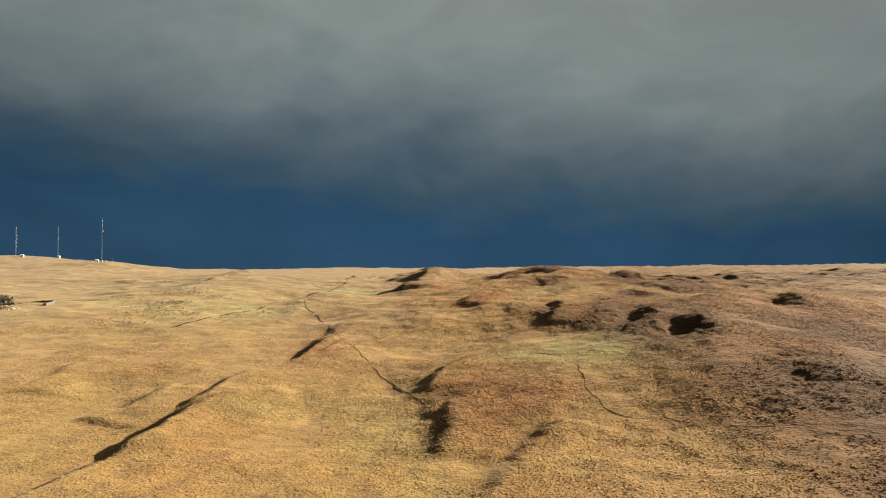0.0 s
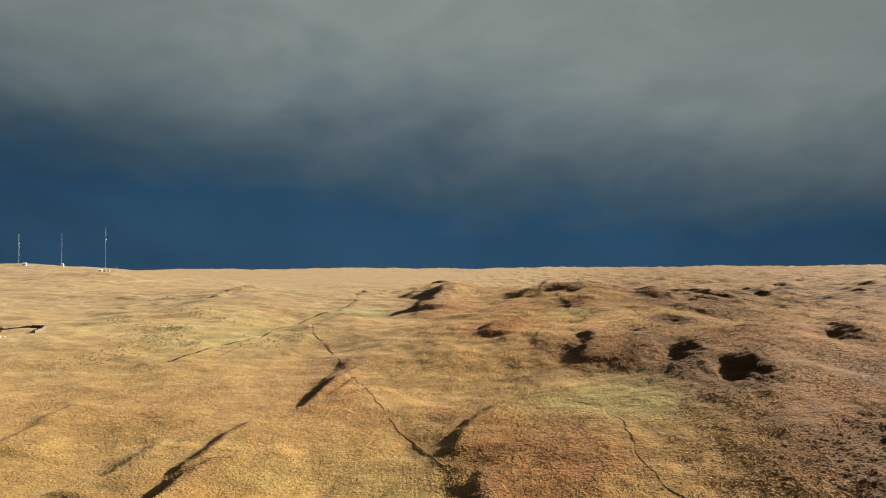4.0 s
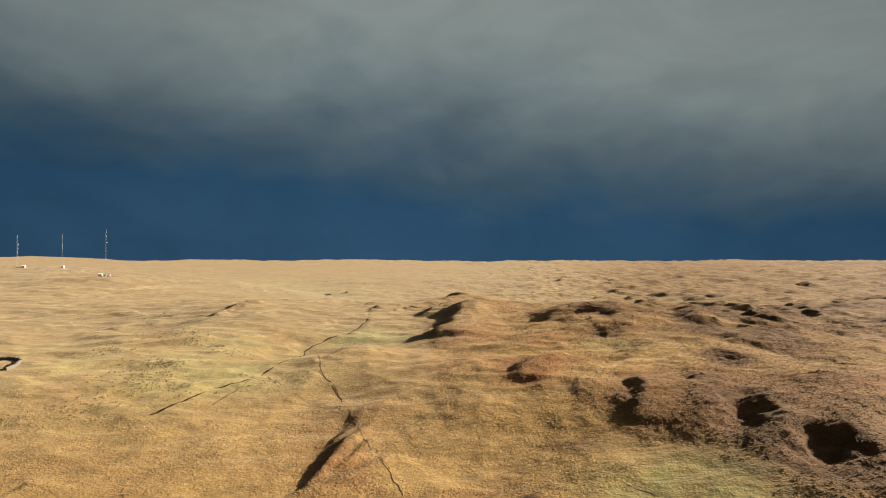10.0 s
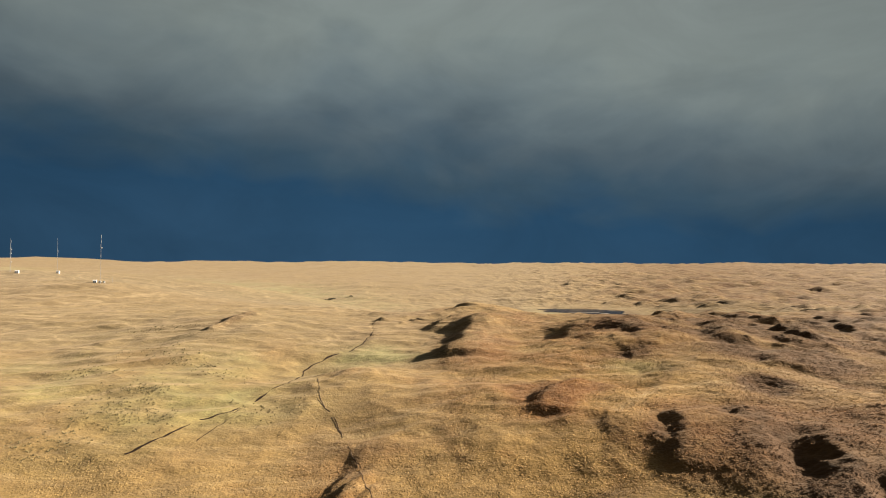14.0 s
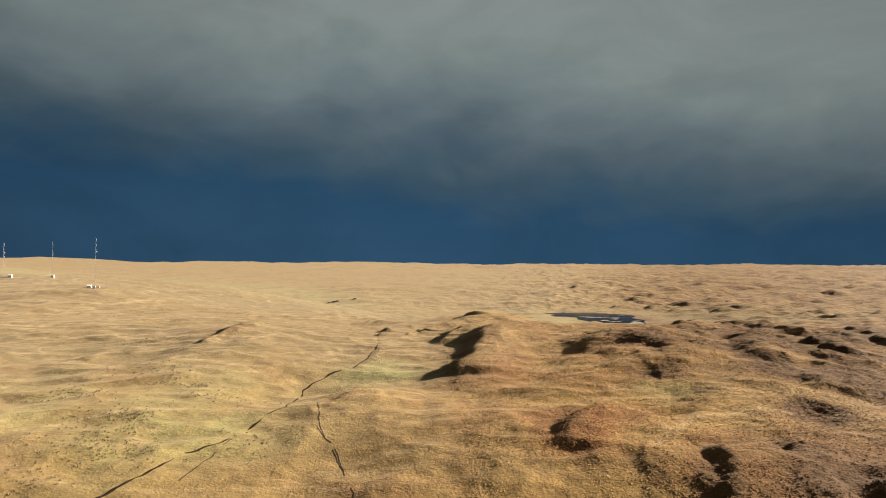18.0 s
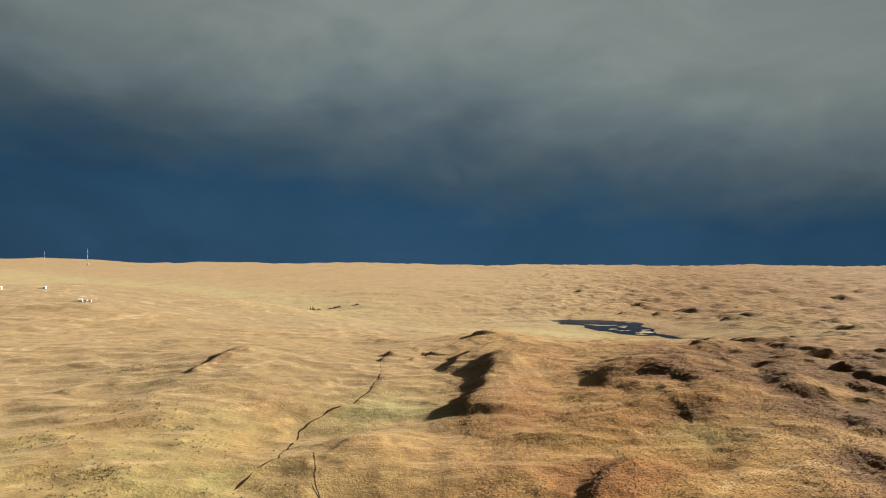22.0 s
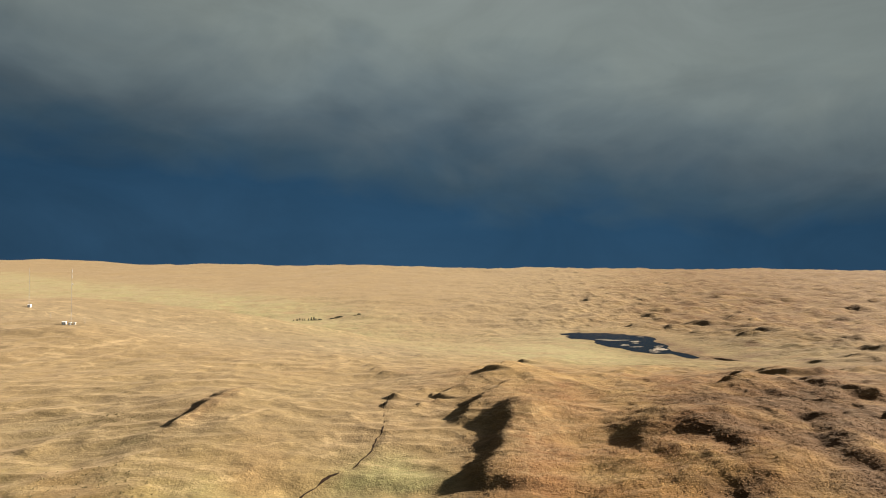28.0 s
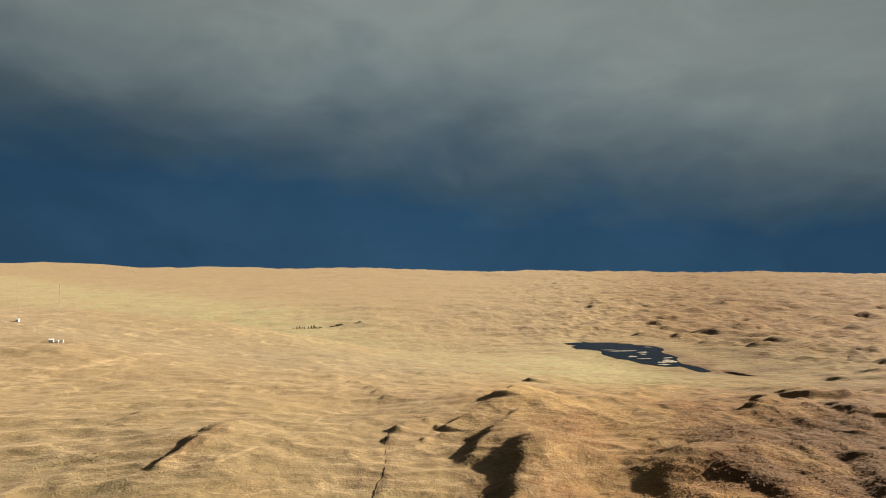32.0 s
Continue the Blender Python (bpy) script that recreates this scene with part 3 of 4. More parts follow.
# ---- ground ----
def spread(lo, hi, a, b, fine, grow):
    """Coordinates from lo to hi, fine metres apart between a and b and ever wider outside."""
    out = list(np.arange(a, b, fine))
    d, v = fine, out[-1]
    while v < hi:
        d *= grow
        v += d
        out.append(v)
    d, v = fine, out[0]
    while v > lo:
        d *= grow
        v -= d
        out.insert(0, v)
    return np.array(out)


XS = np.concatenate([spread(-4600, -75, -150, -75, 1.2, 1.02), np.arange(-74.4, 75, 0.75), spread(76, 4600, 76, 230, 1.2, 1.013)])
XS = np.unique(XS[(XS < -75) | (XS > -74.5)])
YS = spread(-900, 4900, 70, 420, 0.75, 1.010)


def sheet(xs, ys):
    gx, gy = np.meshgrid(xs, ys)
    gz = height(gx.ravel(), gy.ravel())
    nx, ny = len(xs), len(ys)
    veg = cover(gx.ravel(), gy.ravel())
    gz = gz + scrub(gx.ravel(), gy.ravel(), veg)
    co = np.stack([gx.ravel(), gy.ravel(), gz], 1).astype(np.float32)
    i = (np.arange(ny - 1)[:, None] * nx + np.arange(nx - 1)).ravel()
    quads = np.stack([i, i + 1, i + nx + 1, i + nx], 1).astype(np.int32)
    me = bpy.data.meshes.new("ground")
    me.vertices.add(len(co))
    me.vertices.foreach_set("co", co.ravel())
    me.loops.add(quads.size)
    me.loops.foreach_set("vertex_index", quads.ravel())
    me.polygons.add(len(quads))
    me.polygons.foreach_set("loop_start", np.arange(0, quads.size, 4, dtype=np.int32))
    me.polygons.foreach_set("use_smooth", np.ones(len(quads), dtype=bool))
    me.update(calc_edges=True)
    at = me.color_attributes.new("veg", "FLOAT_COLOR", "POINT")
    at.data.foreach_set("color", veg.astype(np.float32).ravel())
    x, y = gx.ravel(), gy.ravel()
    at = me.attributes.new("lumpy", "FLOAT", "POINT")
    at.data.foreach_set("value", (0.20 + 0.15 * step(230, 400, y) + 0.45 * step(420, 1100, y) * (0.3 + 1.2 * step(0.12, 0.38, x / (np.abs(y) + 1))) + 0.4 * step(-40, 120, x - 0.1 * y)).astype(np.float32))
    at = me.attributes.new("trod", "FLOAT", "POINT")
    at.data.foreach_set("value", trodden(x, y).astype(np.float32))
    me.materials.append(MOOR)
    return me


ground = tagged(new("ground", sheet(XS, YS)), "rolling moorland of straw-coloured tussock grass and dark peat", "moorland", kind="structure")


# ---- tussocks: too many to count, one mesh ----
def tussocks(count, x0, x1, y0, y1, size, seed, rise):
    rng = np.random.default_rng(seed)
    x, y = rng.uniform(x0, x1, count), rng.uniform(y0, y1, count)
    veg = cover(x, y)
    thick = fbm(x, y, 22, 3, 61)
    keep = (veg[:, 1] < 0.45 + 0.3 * rng.random(count)) & (thick > -0.42 + 0.4 * rng.random(count))
    keep &= (np.abs(x - 2) < 40 + 0.76 * y) & (rng.random(count) > step(y0 + 0.7 * (y1 - y0), y1, y) * (y1 > 400))
    keep &= (x > 15) | (y < 225) | (rng.random(count) < 0.25)
    x, y, veg = x[keep], y[keep], veg[keep]
    n = len(x)
    z = height(x, y) + scrub(x, y, veg)
    r = size * rng.uniform(0.6, 1.25, n) * np.where((x < 15) & (y > 225), 0.75, 1.0)
    # heather and rushes stand taller than the grass
    tall = np.clip(0.6 * veg[:, 0] + 1.1 * veg[:, 2], 0, 1)
    h = rise * r * rng.uniform(0.15, 0.42, n) * (1 + 0.15 * tall)
    a = rng.uniform(0, 6.283, n)
    co = np.zeros((n, 6, 3), np.float32)
    for k in range(5):
        ang = a + k * 1.2566
        rr = r * rng.uniform(0.75, 1.2, n)
        bx, by = x + rr * np.cos(ang), y + rr * np.sin(ang)
        co[:, k] = np.stack([bx, by, z - 0.12 * r], 1)
    co[:, 5] = np.stack([x + 0.35 * r * rng.normal(size=n), y + 0.35 * r * rng.normal(size=n), z + h], 1)
    base = np.arange(n)[:, None] * 6
    tri = np.concatenate([base + np.array([k, (k + 1) % 5, 5]) for k in range(5)], 1).reshape(-1, 3).astype(np.int32)
    me = bpy.data.meshes.new("tussocks")
    me.vertices.add(n * 6)
    me.vertices.foreach_set("co", co.ravel())
    me.loops.add(tri.size)
    me.loops.foreach_set("vertex_index", tri.ravel())
    me.polygons.add(len(tri))
    me.polygons.foreach_set("loop_start", np.arange(0, tri.size, 3, dtype=np.int32))
    me.polygons.foreach_set("use_smooth", np.ones(len(tri), dtype=bool))
    me.update(calc_edges=True)
    at = me.color_attributes.new("veg", "FLOAT_COLOR", "POINT")
    at.data.foreach_set("color", np.repeat(veg, 6, 0).astype(np.float32).ravel())
    me.materials.append(TUFT)
    return tagged(new("tussock_grass", me), "straw and russet tussock grass covering the moor", "grass", kind="stuff")


tussocks(205000, -90, 185, 72, 215, 0.23, 5, 1.6)
tussocks(115000, -130, 190, 215, 330, 0.28, 6, 1.3)
tussocks(115000, -140, 230, 330, 500, 0.34, 7, 1.2)
tussocks(90000, 15, 240, 240, 520, 0.32, 8, 1.2)


def rushes(spots, seed):
    """Tight clumps of upright stems, each a fan of thin blades."""
    rng = np.random.default_rng(seed)
    at = np.concatenate([np.stack([cx + rx * rng.normal(size=n), cy + ry * rng.normal(size=n)], 1) for cx, cy, rx, ry, n in spots])
    at = np.repeat(at, 9, 0) + 0.16 * rng.normal(size=(9 * len(at), 2))
    z, n = height(at[:, 0].copy(), at[:, 1].copy()), len(at)
    a, lean, h = rng.uniform(0, 6.283, n), rng.uniform(0.05, 0.3, n), rng.uniform(0.25, 0.55, n)
    sx, sy = 0.07 * np.sin(a), -0.07 * np.cos(a)
    co = np.stack([np.stack([at[:, 0] - sx, at[:, 1] - sy, z - 0.05], 1), np.stack([at[:, 0] + sx, at[:, 1] + sy, z - 0.05], 1),
                   np.stack([at[:, 0] + lean * np.cos(a), at[:, 1] + lean * np.sin(a), z + h], 1)], 1).reshape(-1, 3)
    me = bpy.data.meshes.new("rushes")
    me.from_pydata(co.tolist(), [], np.arange(3 * n).reshape(-1, 3).tolist())
    me.materials.append(RUSH)
    return tagged(new("rushes", me), "clumps of olive rushes on the wet grass", "rushes", kind="stuff")


# ---- masts and huts on the hill ----
def at_ground(x, y):
    return float(height(np.array([float(x)]), np.array([float(y)]))[0])


def link(name, bm, mat, parent=None):
    me = bpy.data.meshes.new(name)
    bm.to_mesh(me)
    bm.free()
    me.materials.append(mat)
    ob = new(name, me)
    if parent:
        ob.parent = parent
    return ob


def part(name, bm, mat, parent, label=""):
    return tagged(link(name, bm, mat, parent), label)


def box(bm, x0, y0, z0, x1, y1, z1):
    m = Matrix.Translation(((x0 + x1) / 2, (y0 + y1) / 2, (z0 + z1) / 2)) @ Matrix.Diagonal((x1 - x0, y1 - y0, z1 - z0, 1))
    return bmesh.ops.create_cube(bm, size=1, matrix=m)["verts"]


def rod(bm, a, b, r, n=6):
    a, b = Vector(a), Vector(b)
    d = b - a
    m = Matrix.Translation((a + b) / 2) @ d.to_track_quat("Z", "Y").to_matrix().to_4x4()
    bmesh.ops.create_cone(bm, cap_ends=True, segments=n, radius1=r, radius2=r, depth=d.length, matrix=m)


def empty(name, x, y, z, rz=0):
    e = new(name)
    e.empty_display_size = 0.2
    e.matrix_world = pose(x, y, z, 0, 0, rz)
    return e


def lattice_mast(x, y, h, w, fittings):
    """A three-legged lattice, braced every few metres, with aerials at the given heights."""
    m = empty("radio_mast", x, y, at_ground(x, y))
    feet = [(w * math.cos(a), w * math.sin(a)) for a in (0.5, 2.6, 4.7)]
    for fx, fy in feet:
        bm = bmesh.new()
        rod(bm, (fx, fy, -0.3), (fx * 0.5, fy * 0.5, h * 0.97), 0.032 + 0.025 * w)
        part("leg", bm, STEEL, m)
    bm = bmesh.new()
    n = int(h / 1.6)
    for k in range(n):
        z0, z1 = k * h * 0.97 / n, (k + 1) * h * 0.97 / n
        s0, s1 = 1 - 0.5 * z0 / h, 1 - 0.5 * z1 / h
        for i in range(3):
            (ax, ay), (bx, by) = feet[i], feet[(i + 1) % 3]
            rod(bm, (ax * s0, ay * s0, z0), (bx * s1, by * s1, z1), 0.022, 4)
            rod(bm, (ax * s1, ay * s1, z1), (bx * s1, by * s1, z1), 0.022, 4)
    part("bracing", bm, STEEL, m)
    bm = bmesh.new()
    rod(bm, (0, 0, h * 0.93), (0, 0, h), 0.06)
    part("spike", bm, STEEL, m)
    for z, kind in fittings:
        bm = bmesh.new()
        if kind == "dish":
            mt = Matrix.Translation((0.55 + w * 0.5, -0.4, z)) @ Matrix.Rotation(radians(75), 4, "X")
            bmesh.ops.create_cone(bm, cap_ends=True, segments=14, radius1=0.55, radius2=0.35, depth=0.35, matrix=mt)
            part("dish", bm, WHITE, m, "white microwave dish")
        else:
            box(bm, w * 0.4 + 0.05, -0.16, z - 1.0, w * 0.4 + 0.25, 0.16, z + 1.0)
            bmesh.ops.bevel(bm, geom=bm.edges[:], offset=0.04, segments=1, affect="EDGES")
            part("panel_aerial", bm, STEEL, m, "pale panel aerial")
    return m


tagged(lattice_mast(-240, 601, 38.4, 0.22, ((36, "panel"), (32, "panel"), (27, "dish"))), "tall slim pale steel mast beside white huts on the hill", "radio mast", "radio masts")
tagged(lattice_mast(-316, 684.5, 32.0, 0.18, ((20, "panel"),)), "thin pale steel mast beside one white hut", "radio mast", "radio masts")
tagged(lattice_mast(-341.4, 656.2, 29.1, 0.40, ((27, "panel"), (20, "dish"), (16.5, "dish"), (13, "panel"), (9, "dish"))), "stout pale lattice mast with dishes beside a white building", "radio mast", "radio masts")


def whip(x, y, h):
    bm = bmesh.new()
    rod(bm, (0, 0, -0.2), (0, 0, h), 0.06)
    box(bm, -0.25, -0.25, -0.1, 0.25, 0.25, 0.35)
    ob = link("aerial_pole", bm, STEEL)
    ob.matrix_world = pose(x, y, at_ground(x, y))
    return tagged(ob, "short bare pale steel aerial pole on the hill", "pole", "aerial poles")


whip(-232, 604, 4.5)
whip(-279, 648, 4.2)


def hut(x, y, w, d, h, turn, label, roof="gable"):
    m = empty("hut", x, y, at_ground(x, y), turn)
    bm = bmesh.new()
    box(bm, -w / 2, -d / 2, -0.5, w / 2, d / 2, h)
    part("wall", bm, WHITE, m)
    bm = bmesh.new()
    if roof == "gable":
        e, rise = 0.15, 0.28 * d
        rim = [bm.verts.new(v) for v in ((-w / 2 - e, -d / 2 - e, h), (w / 2 + e, -d / 2 - e, h), (w / 2 + e, d / 2 + e, h), (-w / 2 - e, d / 2 + e, h),
                                         (-w / 2 - e, 0, h + rise), (w / 2 + e, 0, h + rise))]
        for f in ((0, 1, 5, 4), (2, 3, 4, 5), (0, 4, 3), (1, 2, 5), (3, 2, 1, 0)):
            bm.faces.new([rim[i] for i in f])
    else:
        box(bm, -w / 2 - 0.1, -d / 2 - 0.1, h, w / 2 + 0.1, d / 2 + 0.1, h + 0.18)
    part("roof", bm, SLATE, m, "pale grey roof")
    bm = bmesh.new()
    box(bm, -0.45, -d / 2 - 0.04, 0.0, 0.45, -d / 2 + 0.02, min(2.0, h - 0.2))
    part("door", bm, SLATE, m, "plain grey door")
    return tagged(m, label, "hut", "huts")


hut(-242.5, 597, 2.5, 2.0, 1.7, 8, "white walled hut with pale roof beside the tall mast")
hut(-238.4, 596.5, 1.6, 1.5, 1.5, 8, "small white equipment cabin among grass", "flat")
hut(-235.6, 597.5, 1.2, 1.2, 1.3, 8, "small white equipment cabin among grass", "flat")
hut(-313.5, 681, 2.2, 1.9, 1.8, -5, "lone white hut below the thin mast")
hut(-335, 655, 2.8, 2.2, 1.8, 4, "small white building below the stout mast")


RUSH = plain("rush_stems", (0.135, 0.110, 0.046), 0.8, 0, 0.4, 0.4)
rushes(((-79, 273, 3, 2, 70), (-80, 255, 6, 6, 110), (-84, 316, 4, 3, 40), (-71, 313, 3, 2, 30), (-110, 300, 6, 5, 60), (-86, 232, 5, 6, 80), (-70, 248, 8, 5, 70), (-82, 272, 8, 8, 60),
        (-96, 330, 10, 6, 50), (-60, 300, 7, 6, 40), (-118, 388, 8, 3, 50), (-40, 262, 6, 5, 40)), 12)


# ---- stone ring, shrubs and trees ----
STONE = plain("dry_stone", (0.075, 0.064, 0.050), 0.9, 0, 0.5, 1.2)
PALE_STONE = plain("pale_stone", (0.30, 0.27, 0.22), 0.85, 0, 0.35, 0.6)
LEAF = plain("dark_foliage", (0.050, 0.052, 0.026), 0.8, 0, 0.6, 0.9)
BARK = plain("bark", (0.10, 0.075, 0.05), 0.9, 0, 0.4, 2.0)


def wall_ring(cx, cy, r, a0, a1, h):
    m = empty("sheepfold", cx, cy, at_ground(cx, cy))
    rng = random.Random(3)
    z0 = at_ground(cx, cy)
    n = 26
    for k in range(n):
        a = radians(a0 + (a1 - a0) * k / n)
        b = radians(a0 + (a1 - a0) * (k + 1) / n)
        bm = bmesh.new()
        hh = h * rng.uniform(0.8, 1.15)
        vs = []
        for ang in (a, b):
            g = at_ground(cx + r * math.cos(ang), cy + r * 1.05 * math.sin(ang)) - z0
            for rr, z in ((r - 0.45, g - 0.3), (r + 0.45, g - 0.3), (r + 0.25, g + hh), (r - 0.25, g + hh)):
                vs.append(bm.verts.new((rr * math.cos(ang), rr * 1.05 * math.sin(ang), z)))
        for f in ((0, 1, 2, 3), (7, 6, 5, 4), (0, 4, 5, 1), (1, 5, 6, 2), (2, 6, 7, 3), (3, 7, 4, 0)):
            bm.faces.new([vs[i] for i in f])
        part("wall_length", bm, STONE, m)
    return tagged(m, "dark curved dry-stone sheepfold wall on the grass", "sheepfold")


wall_ring(-150, 266, 24, -4, 112, 1.1)


def tree(x, y, h, w, seed, conifer, label):
    """A tapered trunk with limbs and a ragged crown of many small leaf clumps."""
    rng = random.Random(seed)
    m = empty("tree", x, y, at_ground(x, y))
    bm = bmesh.new()
    rod(bm, (0, 0, -0.3), (0, 0, h * 0.45), 0.035 * h, 7)
    rod(bm, (0, 0, h * 0.4), (0.05 * w, 0, h * 0.8), 0.018 * h, 6)
    part("trunk", bm, BARK, m)
    bm = bmesh.new()
    tips = []
    for k in range(9):
        a, z = k * 2.4, h * (0.25 + 0.06 * k)
        reach = w * 0.5 * (1 - z / h if conifer else math.sin(math.pi * min(0.95, 0.2 + z / h))) * rng.uniform(0.7, 1.1)
        tip = (reach * math.cos(a), reach * math.sin(a), z + 0.12 * h)
        rod(bm, (0, 0, z), tip, 0.008 * h, 4)
        tips.append(tip)
    part("limb", bm, BARK, m)
    bm = bmesh.new()
    for k in range(520):
        if conifer:
            t = rng.random() ** 0.8
            rad = w * 0.5 * (1.02 - t) * math.sqrt(rng.random()) * rng.uniform(0.7, 1.15)
            a = rng.random() * 6.283
            c = Vector((rad * math.cos(a), rad * math.sin(a), h * (0.08 + 0.92 * t)))
        else:
            base = Vector(rng.choice(tips))
            c = base + Vector((rng.gauss(0, 0.14) * w, rng.gauss(0, 0.14) * w, rng.gauss(0, 0.10) * h))
            c.z = max(c.z, 0.1 * h)
        s = 0.055 * w * rng.uniform(0.6, 1.3)
        q = Euler((rng.random() * 6, rng.random() * 6, rng.random() * 6)).to_matrix()
        vs = [bm.verts.new(c + q @ Vector(v) * s) for v in ((-1, -0.6, 0), (1, -0.5, 0.2), (0.9, 0.7, -0.2), (-0.8, 0.6, 0.25), (0, 0, 0.7))]
        for f in ((0, 1, 4), (1, 2, 4), (2, 3, 4), (3, 0, 4)):
            bm.faces.new([vs[i] for i in f])
    part("crown", bm, LEAF, m)
    return tagged(m, label, "tree", "trees")


tree(-143, 267, 5.0, 5.5, 1, False, "dark rounded thorn tree inside the stone ring")
tree(-147, 264, 5.8, 6.0, 2, False, "dark rounded thorn tree inside the stone ring")
tree(-151, 268, 5.4, 6.0, 3, False, "dark rounded thorn tree inside the stone ring")
for k, (x, y, h) in enumerate(((-197, 1218, 4), (-192, 1222, 6), (-188, 1224, 7), (-184, 1227, 5), (-181, 1230, 5.5), (-175, 1232, 6), (-171, 1236, 8.5), (-167, 1238, 10), (-164, 1240, 6))):
    tree(x, y, 0.7 * h, 0.55 * h, 10 + k, True, "far dark conifer in a small shelter belt")
for x, y, h in ((-158, 1244, 3), (-140, 1256, 3), (-131, 1262, 4), (-126, 1264, 3.5), (-95, 1272, 3)):
    tree(x, y, 0.6 * h, 1.6 * h, int(-x), False, "far low dark bush by the field wall")


def boulder(x, y, r, seed, label, mat, flat=0.6, lift=0.15):
    rng = random.Random(seed)
    bm = bmesh.new()
    bmesh.ops.create_icosphere(bm, subdivisions=2, radius=r)
    off = Vector((rng.random() * 50, rng.random() * 50, 3))
    for v in bm.verts:
        v.co *= 1 + 0.45 * noise.noise(v.co / r * 0.9 + off)
        v.co.z *= flat
    ob = link("boulder", bm, mat)
    ob.matrix_world = pose(x, y, at_ground(x, y) + lift * r, 0, 0, rng.random() * 360)
    return tagged(ob, label, "boulder", "boulders")


for k, (x, y, r) in enumerate(((-134, 256, 0.8), (-136.5, 258, 0.6), (-137.5, 263, 0.6), (-132.5, 257, 0.5))):
    boulder(x, y, r, 40 + k, "pale boulder lying by the sheepfold", PALE_STONE)


# ---- sheep tracks and stream channels, worn down to the peat ----
PEAT = plain("wet_peat", (0.022, 0.014, 0.010), 1.0, 0, 0.5, 0.7)
PEAT.node_tree.nodes["Principled BSDF"].inputs["Specular IOR Level"].default_value = 0.05


TRODDEN = plain("trodden_earth", (0.070, 0.043, 0.024), 1.0, 0, 0.5, 0.7)


def channel(name, line, width, label, category, gaps):
    """A worn strip with a sunken middle that follows the ground; gaps: how often it fades out."""
    pts = []
    for (ax, ay), (bx, by) in zip(line, line[1:]):
        n = max(2, int(math.hypot(bx - ax, by - ay) / 0.8))
        pts += [(ax + (bx - ax) * k / n, ay + (by - ay) * k / n) for k in range(n)]
    p = np.array(pts)
    x, y = p[:, 0].copy(), p[:, 1].copy()
    for _ in range(8):
        wx, wy = wander(x, y)
        wx, wy = x + 0.3 * (wx - x), y + 0.3 * (wy - y)
        x, y = x + 0.7 * (p[:, 0] - wx), y + 0.7 * (p[:, 1] - wy)
    x, y = x + 0.5 * fbm(x, y, 4, 2, 33), y + 0.5 * fbm(x, y, 4, 2, 43)
    dx, dy = np.gradient(x), np.gradient(y)
    s = np.hypot(dx, dy) + 1e-6
    w = width * np.clip(1.0 - gaps + 1.6 * fbm(x, y, 9, 2, 17), 0.0, 1.4)
    rows = []
    for f, lift in ((-1, -0.07), (-0.4, 0.0), (0.4, 0.0), (1, -0.07)):
        rx, ry = x - f * w * dy / s, y + f * w * dx / s
        rows.append(np.stack([rx, ry, height(rx, ry) + 0.11 + lift], 1))
    bm = bmesh.new()
    vs = [[bm.verts.new(c) for c in row] for row in rows]
    for i in range(len(x) - 1):
        if w[i] > 0.03 and w[i + 1] > 0.03:
            for k in range(3):
                bm.faces.new((vs[k][i], vs[k + 1][i], vs[k + 1][i + 1], vs[k][i + 1]))
    loose = [v for v in bm.verts if not v.link_faces]
    bmesh.ops.delete(bm, geom=loose, context="VERTS")
    return tagged(link(name, bm, TRODDEN if name == "sheep_track" else PEAT), label, category, kind="structure")


channel("sheep_track", RIDGE_TRACK, 0.075, "narrow dark sheep track worn through grass", "track", 0.05)
channel("sheep_track", DOME_TRACK, 0.075, "narrow dark sheep track worn through grass", "track", 0.1)
channel("sheep_track", CREST_TRACK, 0.08, "narrow dark sheep track worn through grass", "track", 0.1)
channel("sheep_track", ((58, 126), (64, 116), (76, 106), (92, 96)), 0.06, "narrow dark sheep track worn through grass", "track", 0.4)
channel("stream", STREAM, 0.52, "dark peaty stream channel cut into grass", "stream", 0.48)
channel("stream", STREAM_FORK, 0.3, "dark peaty stream channel cut into grass", "stream", 0.6)
channel("stream", UPPER_STREAM, 0.38, "dark peaty stream channel cut into grass", "stream", 0.4)


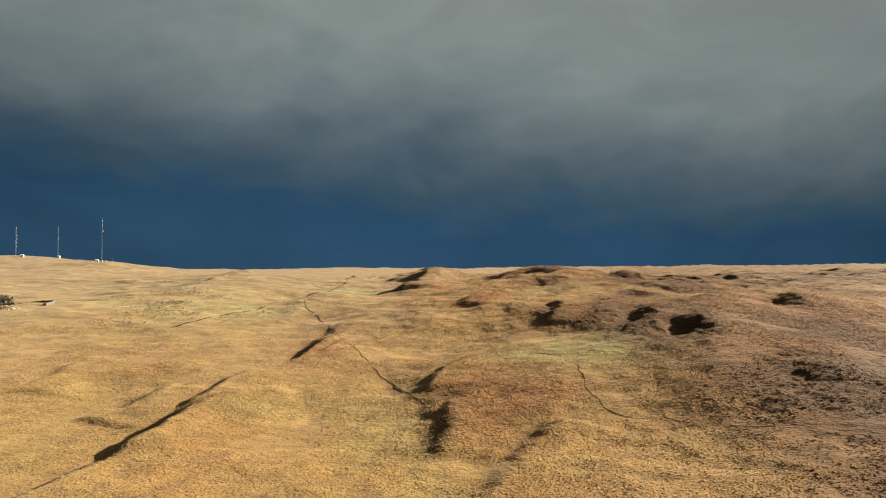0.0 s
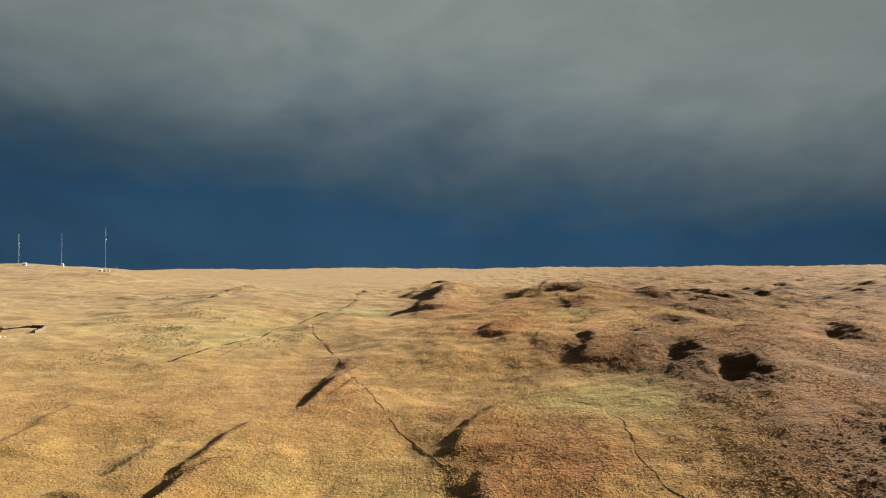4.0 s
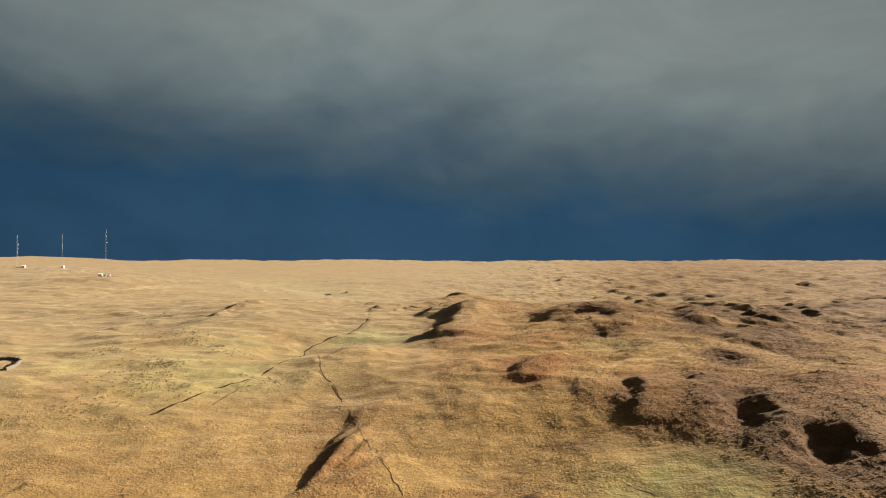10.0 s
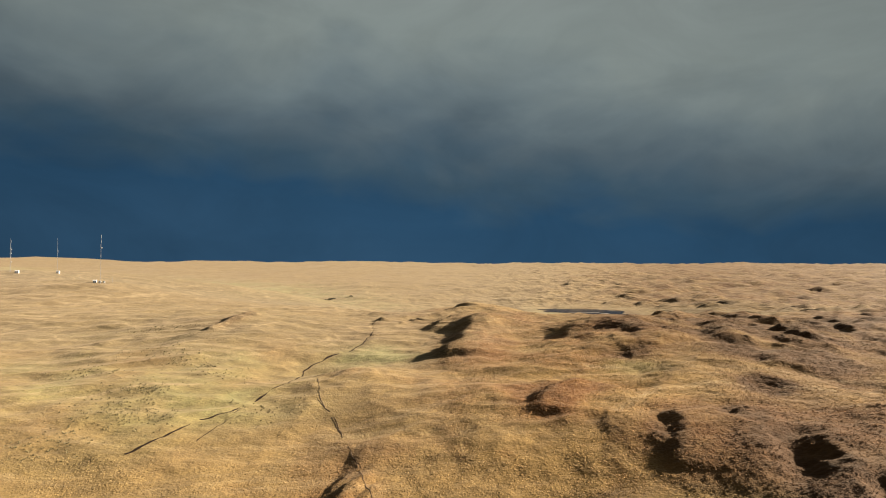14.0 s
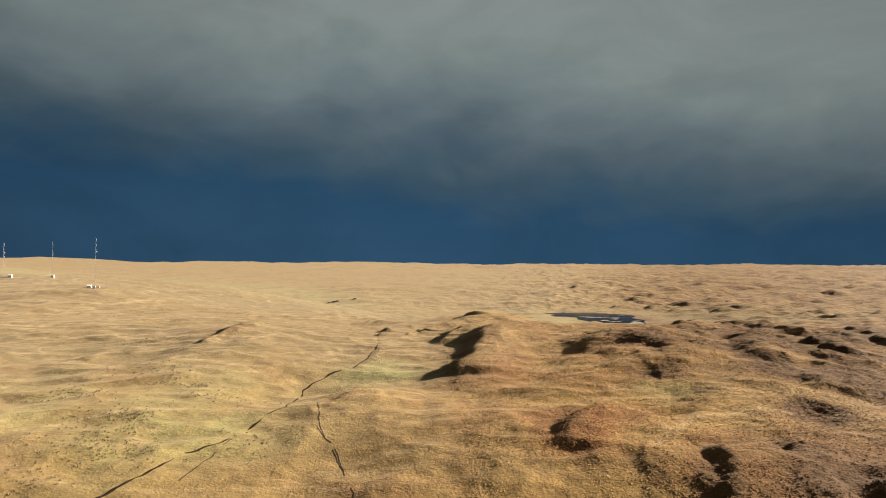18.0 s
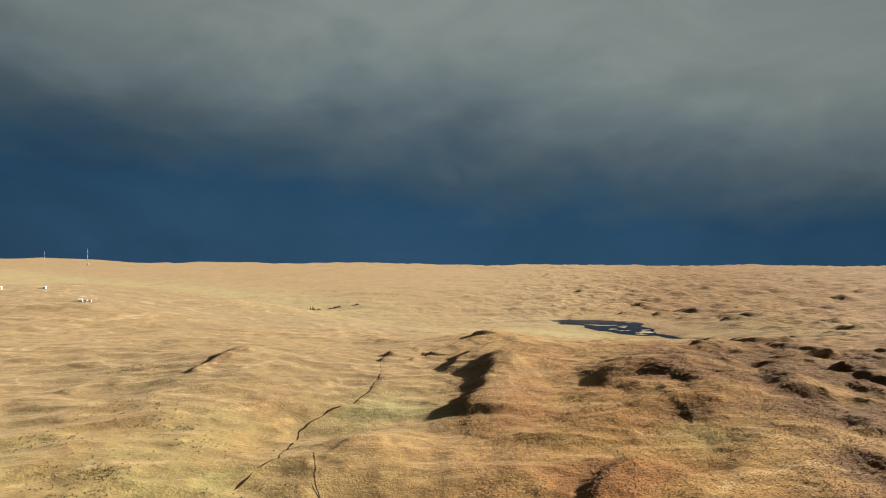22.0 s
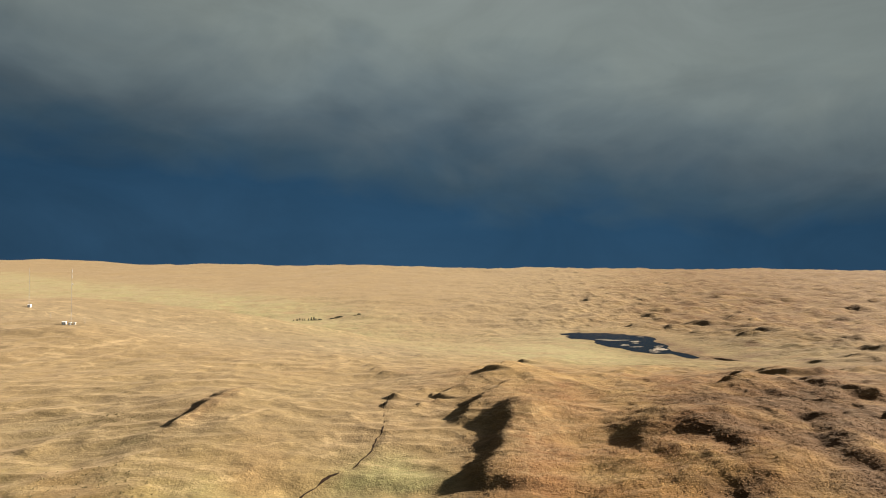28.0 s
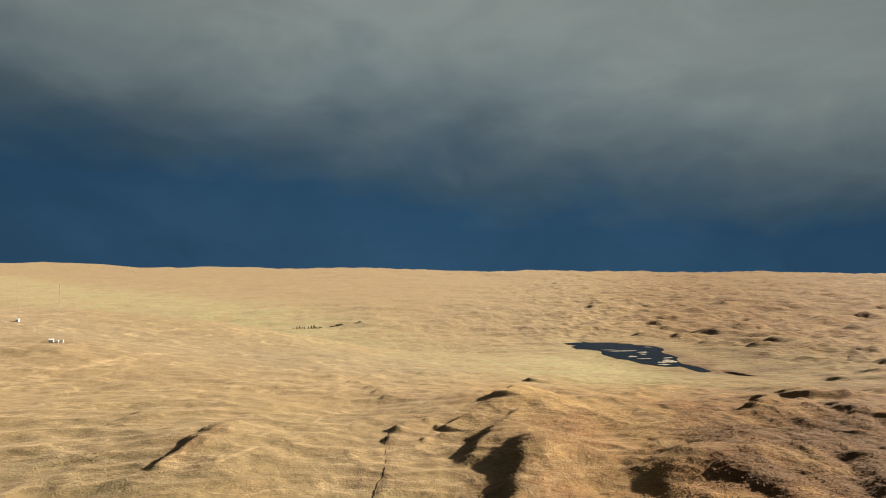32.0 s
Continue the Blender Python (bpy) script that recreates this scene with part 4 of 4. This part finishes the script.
# ---- bog pool ----
def water_material():
    m, nodes, links, bsdf = material("peat_water")
    bsdf.inputs["Base Color"].default_value = (0.005, 0.005, 0.005, 1)
    bsdf.inputs["Roughness"].default_value = 0.12
    bsdf.inputs["Specular IOR Level"].default_value = 0.04
    bsdf.inputs["IOR"].default_value = 1.33
    geo = nodes.new("ShaderNodeNewGeometry")
    f = noise_node(nodes, links, geo.outputs["Position"], 0.8, 3)
    bump = nodes.new("ShaderNodeBump")
    bump.inputs["Strength"].default_value, bump.inputs["Distance"].default_value = 0.06, 0.1
    links.new(f, bump.inputs["Height"])
    links.new(bump.outputs[0], bsdf.inputs["Normal"])
    return m


bm = bmesh.new()
bmesh.ops.create_grid(bm, x_segments=8, y_segments=16, size=0.5, matrix=Matrix.Translation((268, 900, -22.05)) @ Matrix.Diagonal((130, 350, 1, 1)))
tagged(link("water", bm, water_material()), "dark peaty bog pool in a green hollow", "pond", kind="structure")


GRAVEL = plain("pond_gravel", (0.17, 0.14, 0.105), 0.9, 0, 0.5, 0.4)


def gravel_bar(x, y, lx, ly, turn, seed):
    rng = random.Random(seed)
    bm = bmesh.new()
    bmesh.ops.create_uvsphere(bm, u_segments=20, v_segments=8, radius=1)
    off = Vector((seed * 3.1, 0, 0))
    for v in bm.verts:
        r = 1 + 1.1 * noise.noise(Vector((v.co.x, v.co.y, 0)) * 2.6 + off)
        v.co = Vector((v.co.x * lx * r, v.co.y * ly * r, v.co.z * 0.35))
    ob = link("gravel_bar", bm, GRAVEL)
    ob.matrix_world = pose(x, y, -22.05, 0, 0, turn)
    return tagged(ob, "pale bare gravel bar showing above the dark pool", "gravel bar", "gravel bars")


for k, (x, y, lx, ly, turn) in enumerate(((258, 962, 14, 3, 8), (243, 972, 8, 2.5, -10), (276, 948, 7, 4, 30), (270, 930, 4, 3, 0), (250, 908, 6, 4, 40), (258, 890, 8, 2, 10),
                                          (277, 866, 9, 8, 15), (266, 858, 4, 5, 60), (262, 842, 7, 3, 5), (302, 1002, 4, 3, 0), (288, 896, 6, 2, 15), (293, 776, 4, 2, 0), (281, 884, 3, 3, 0))):
    gravel_bar(x, y, lx, ly, turn, k + 1)
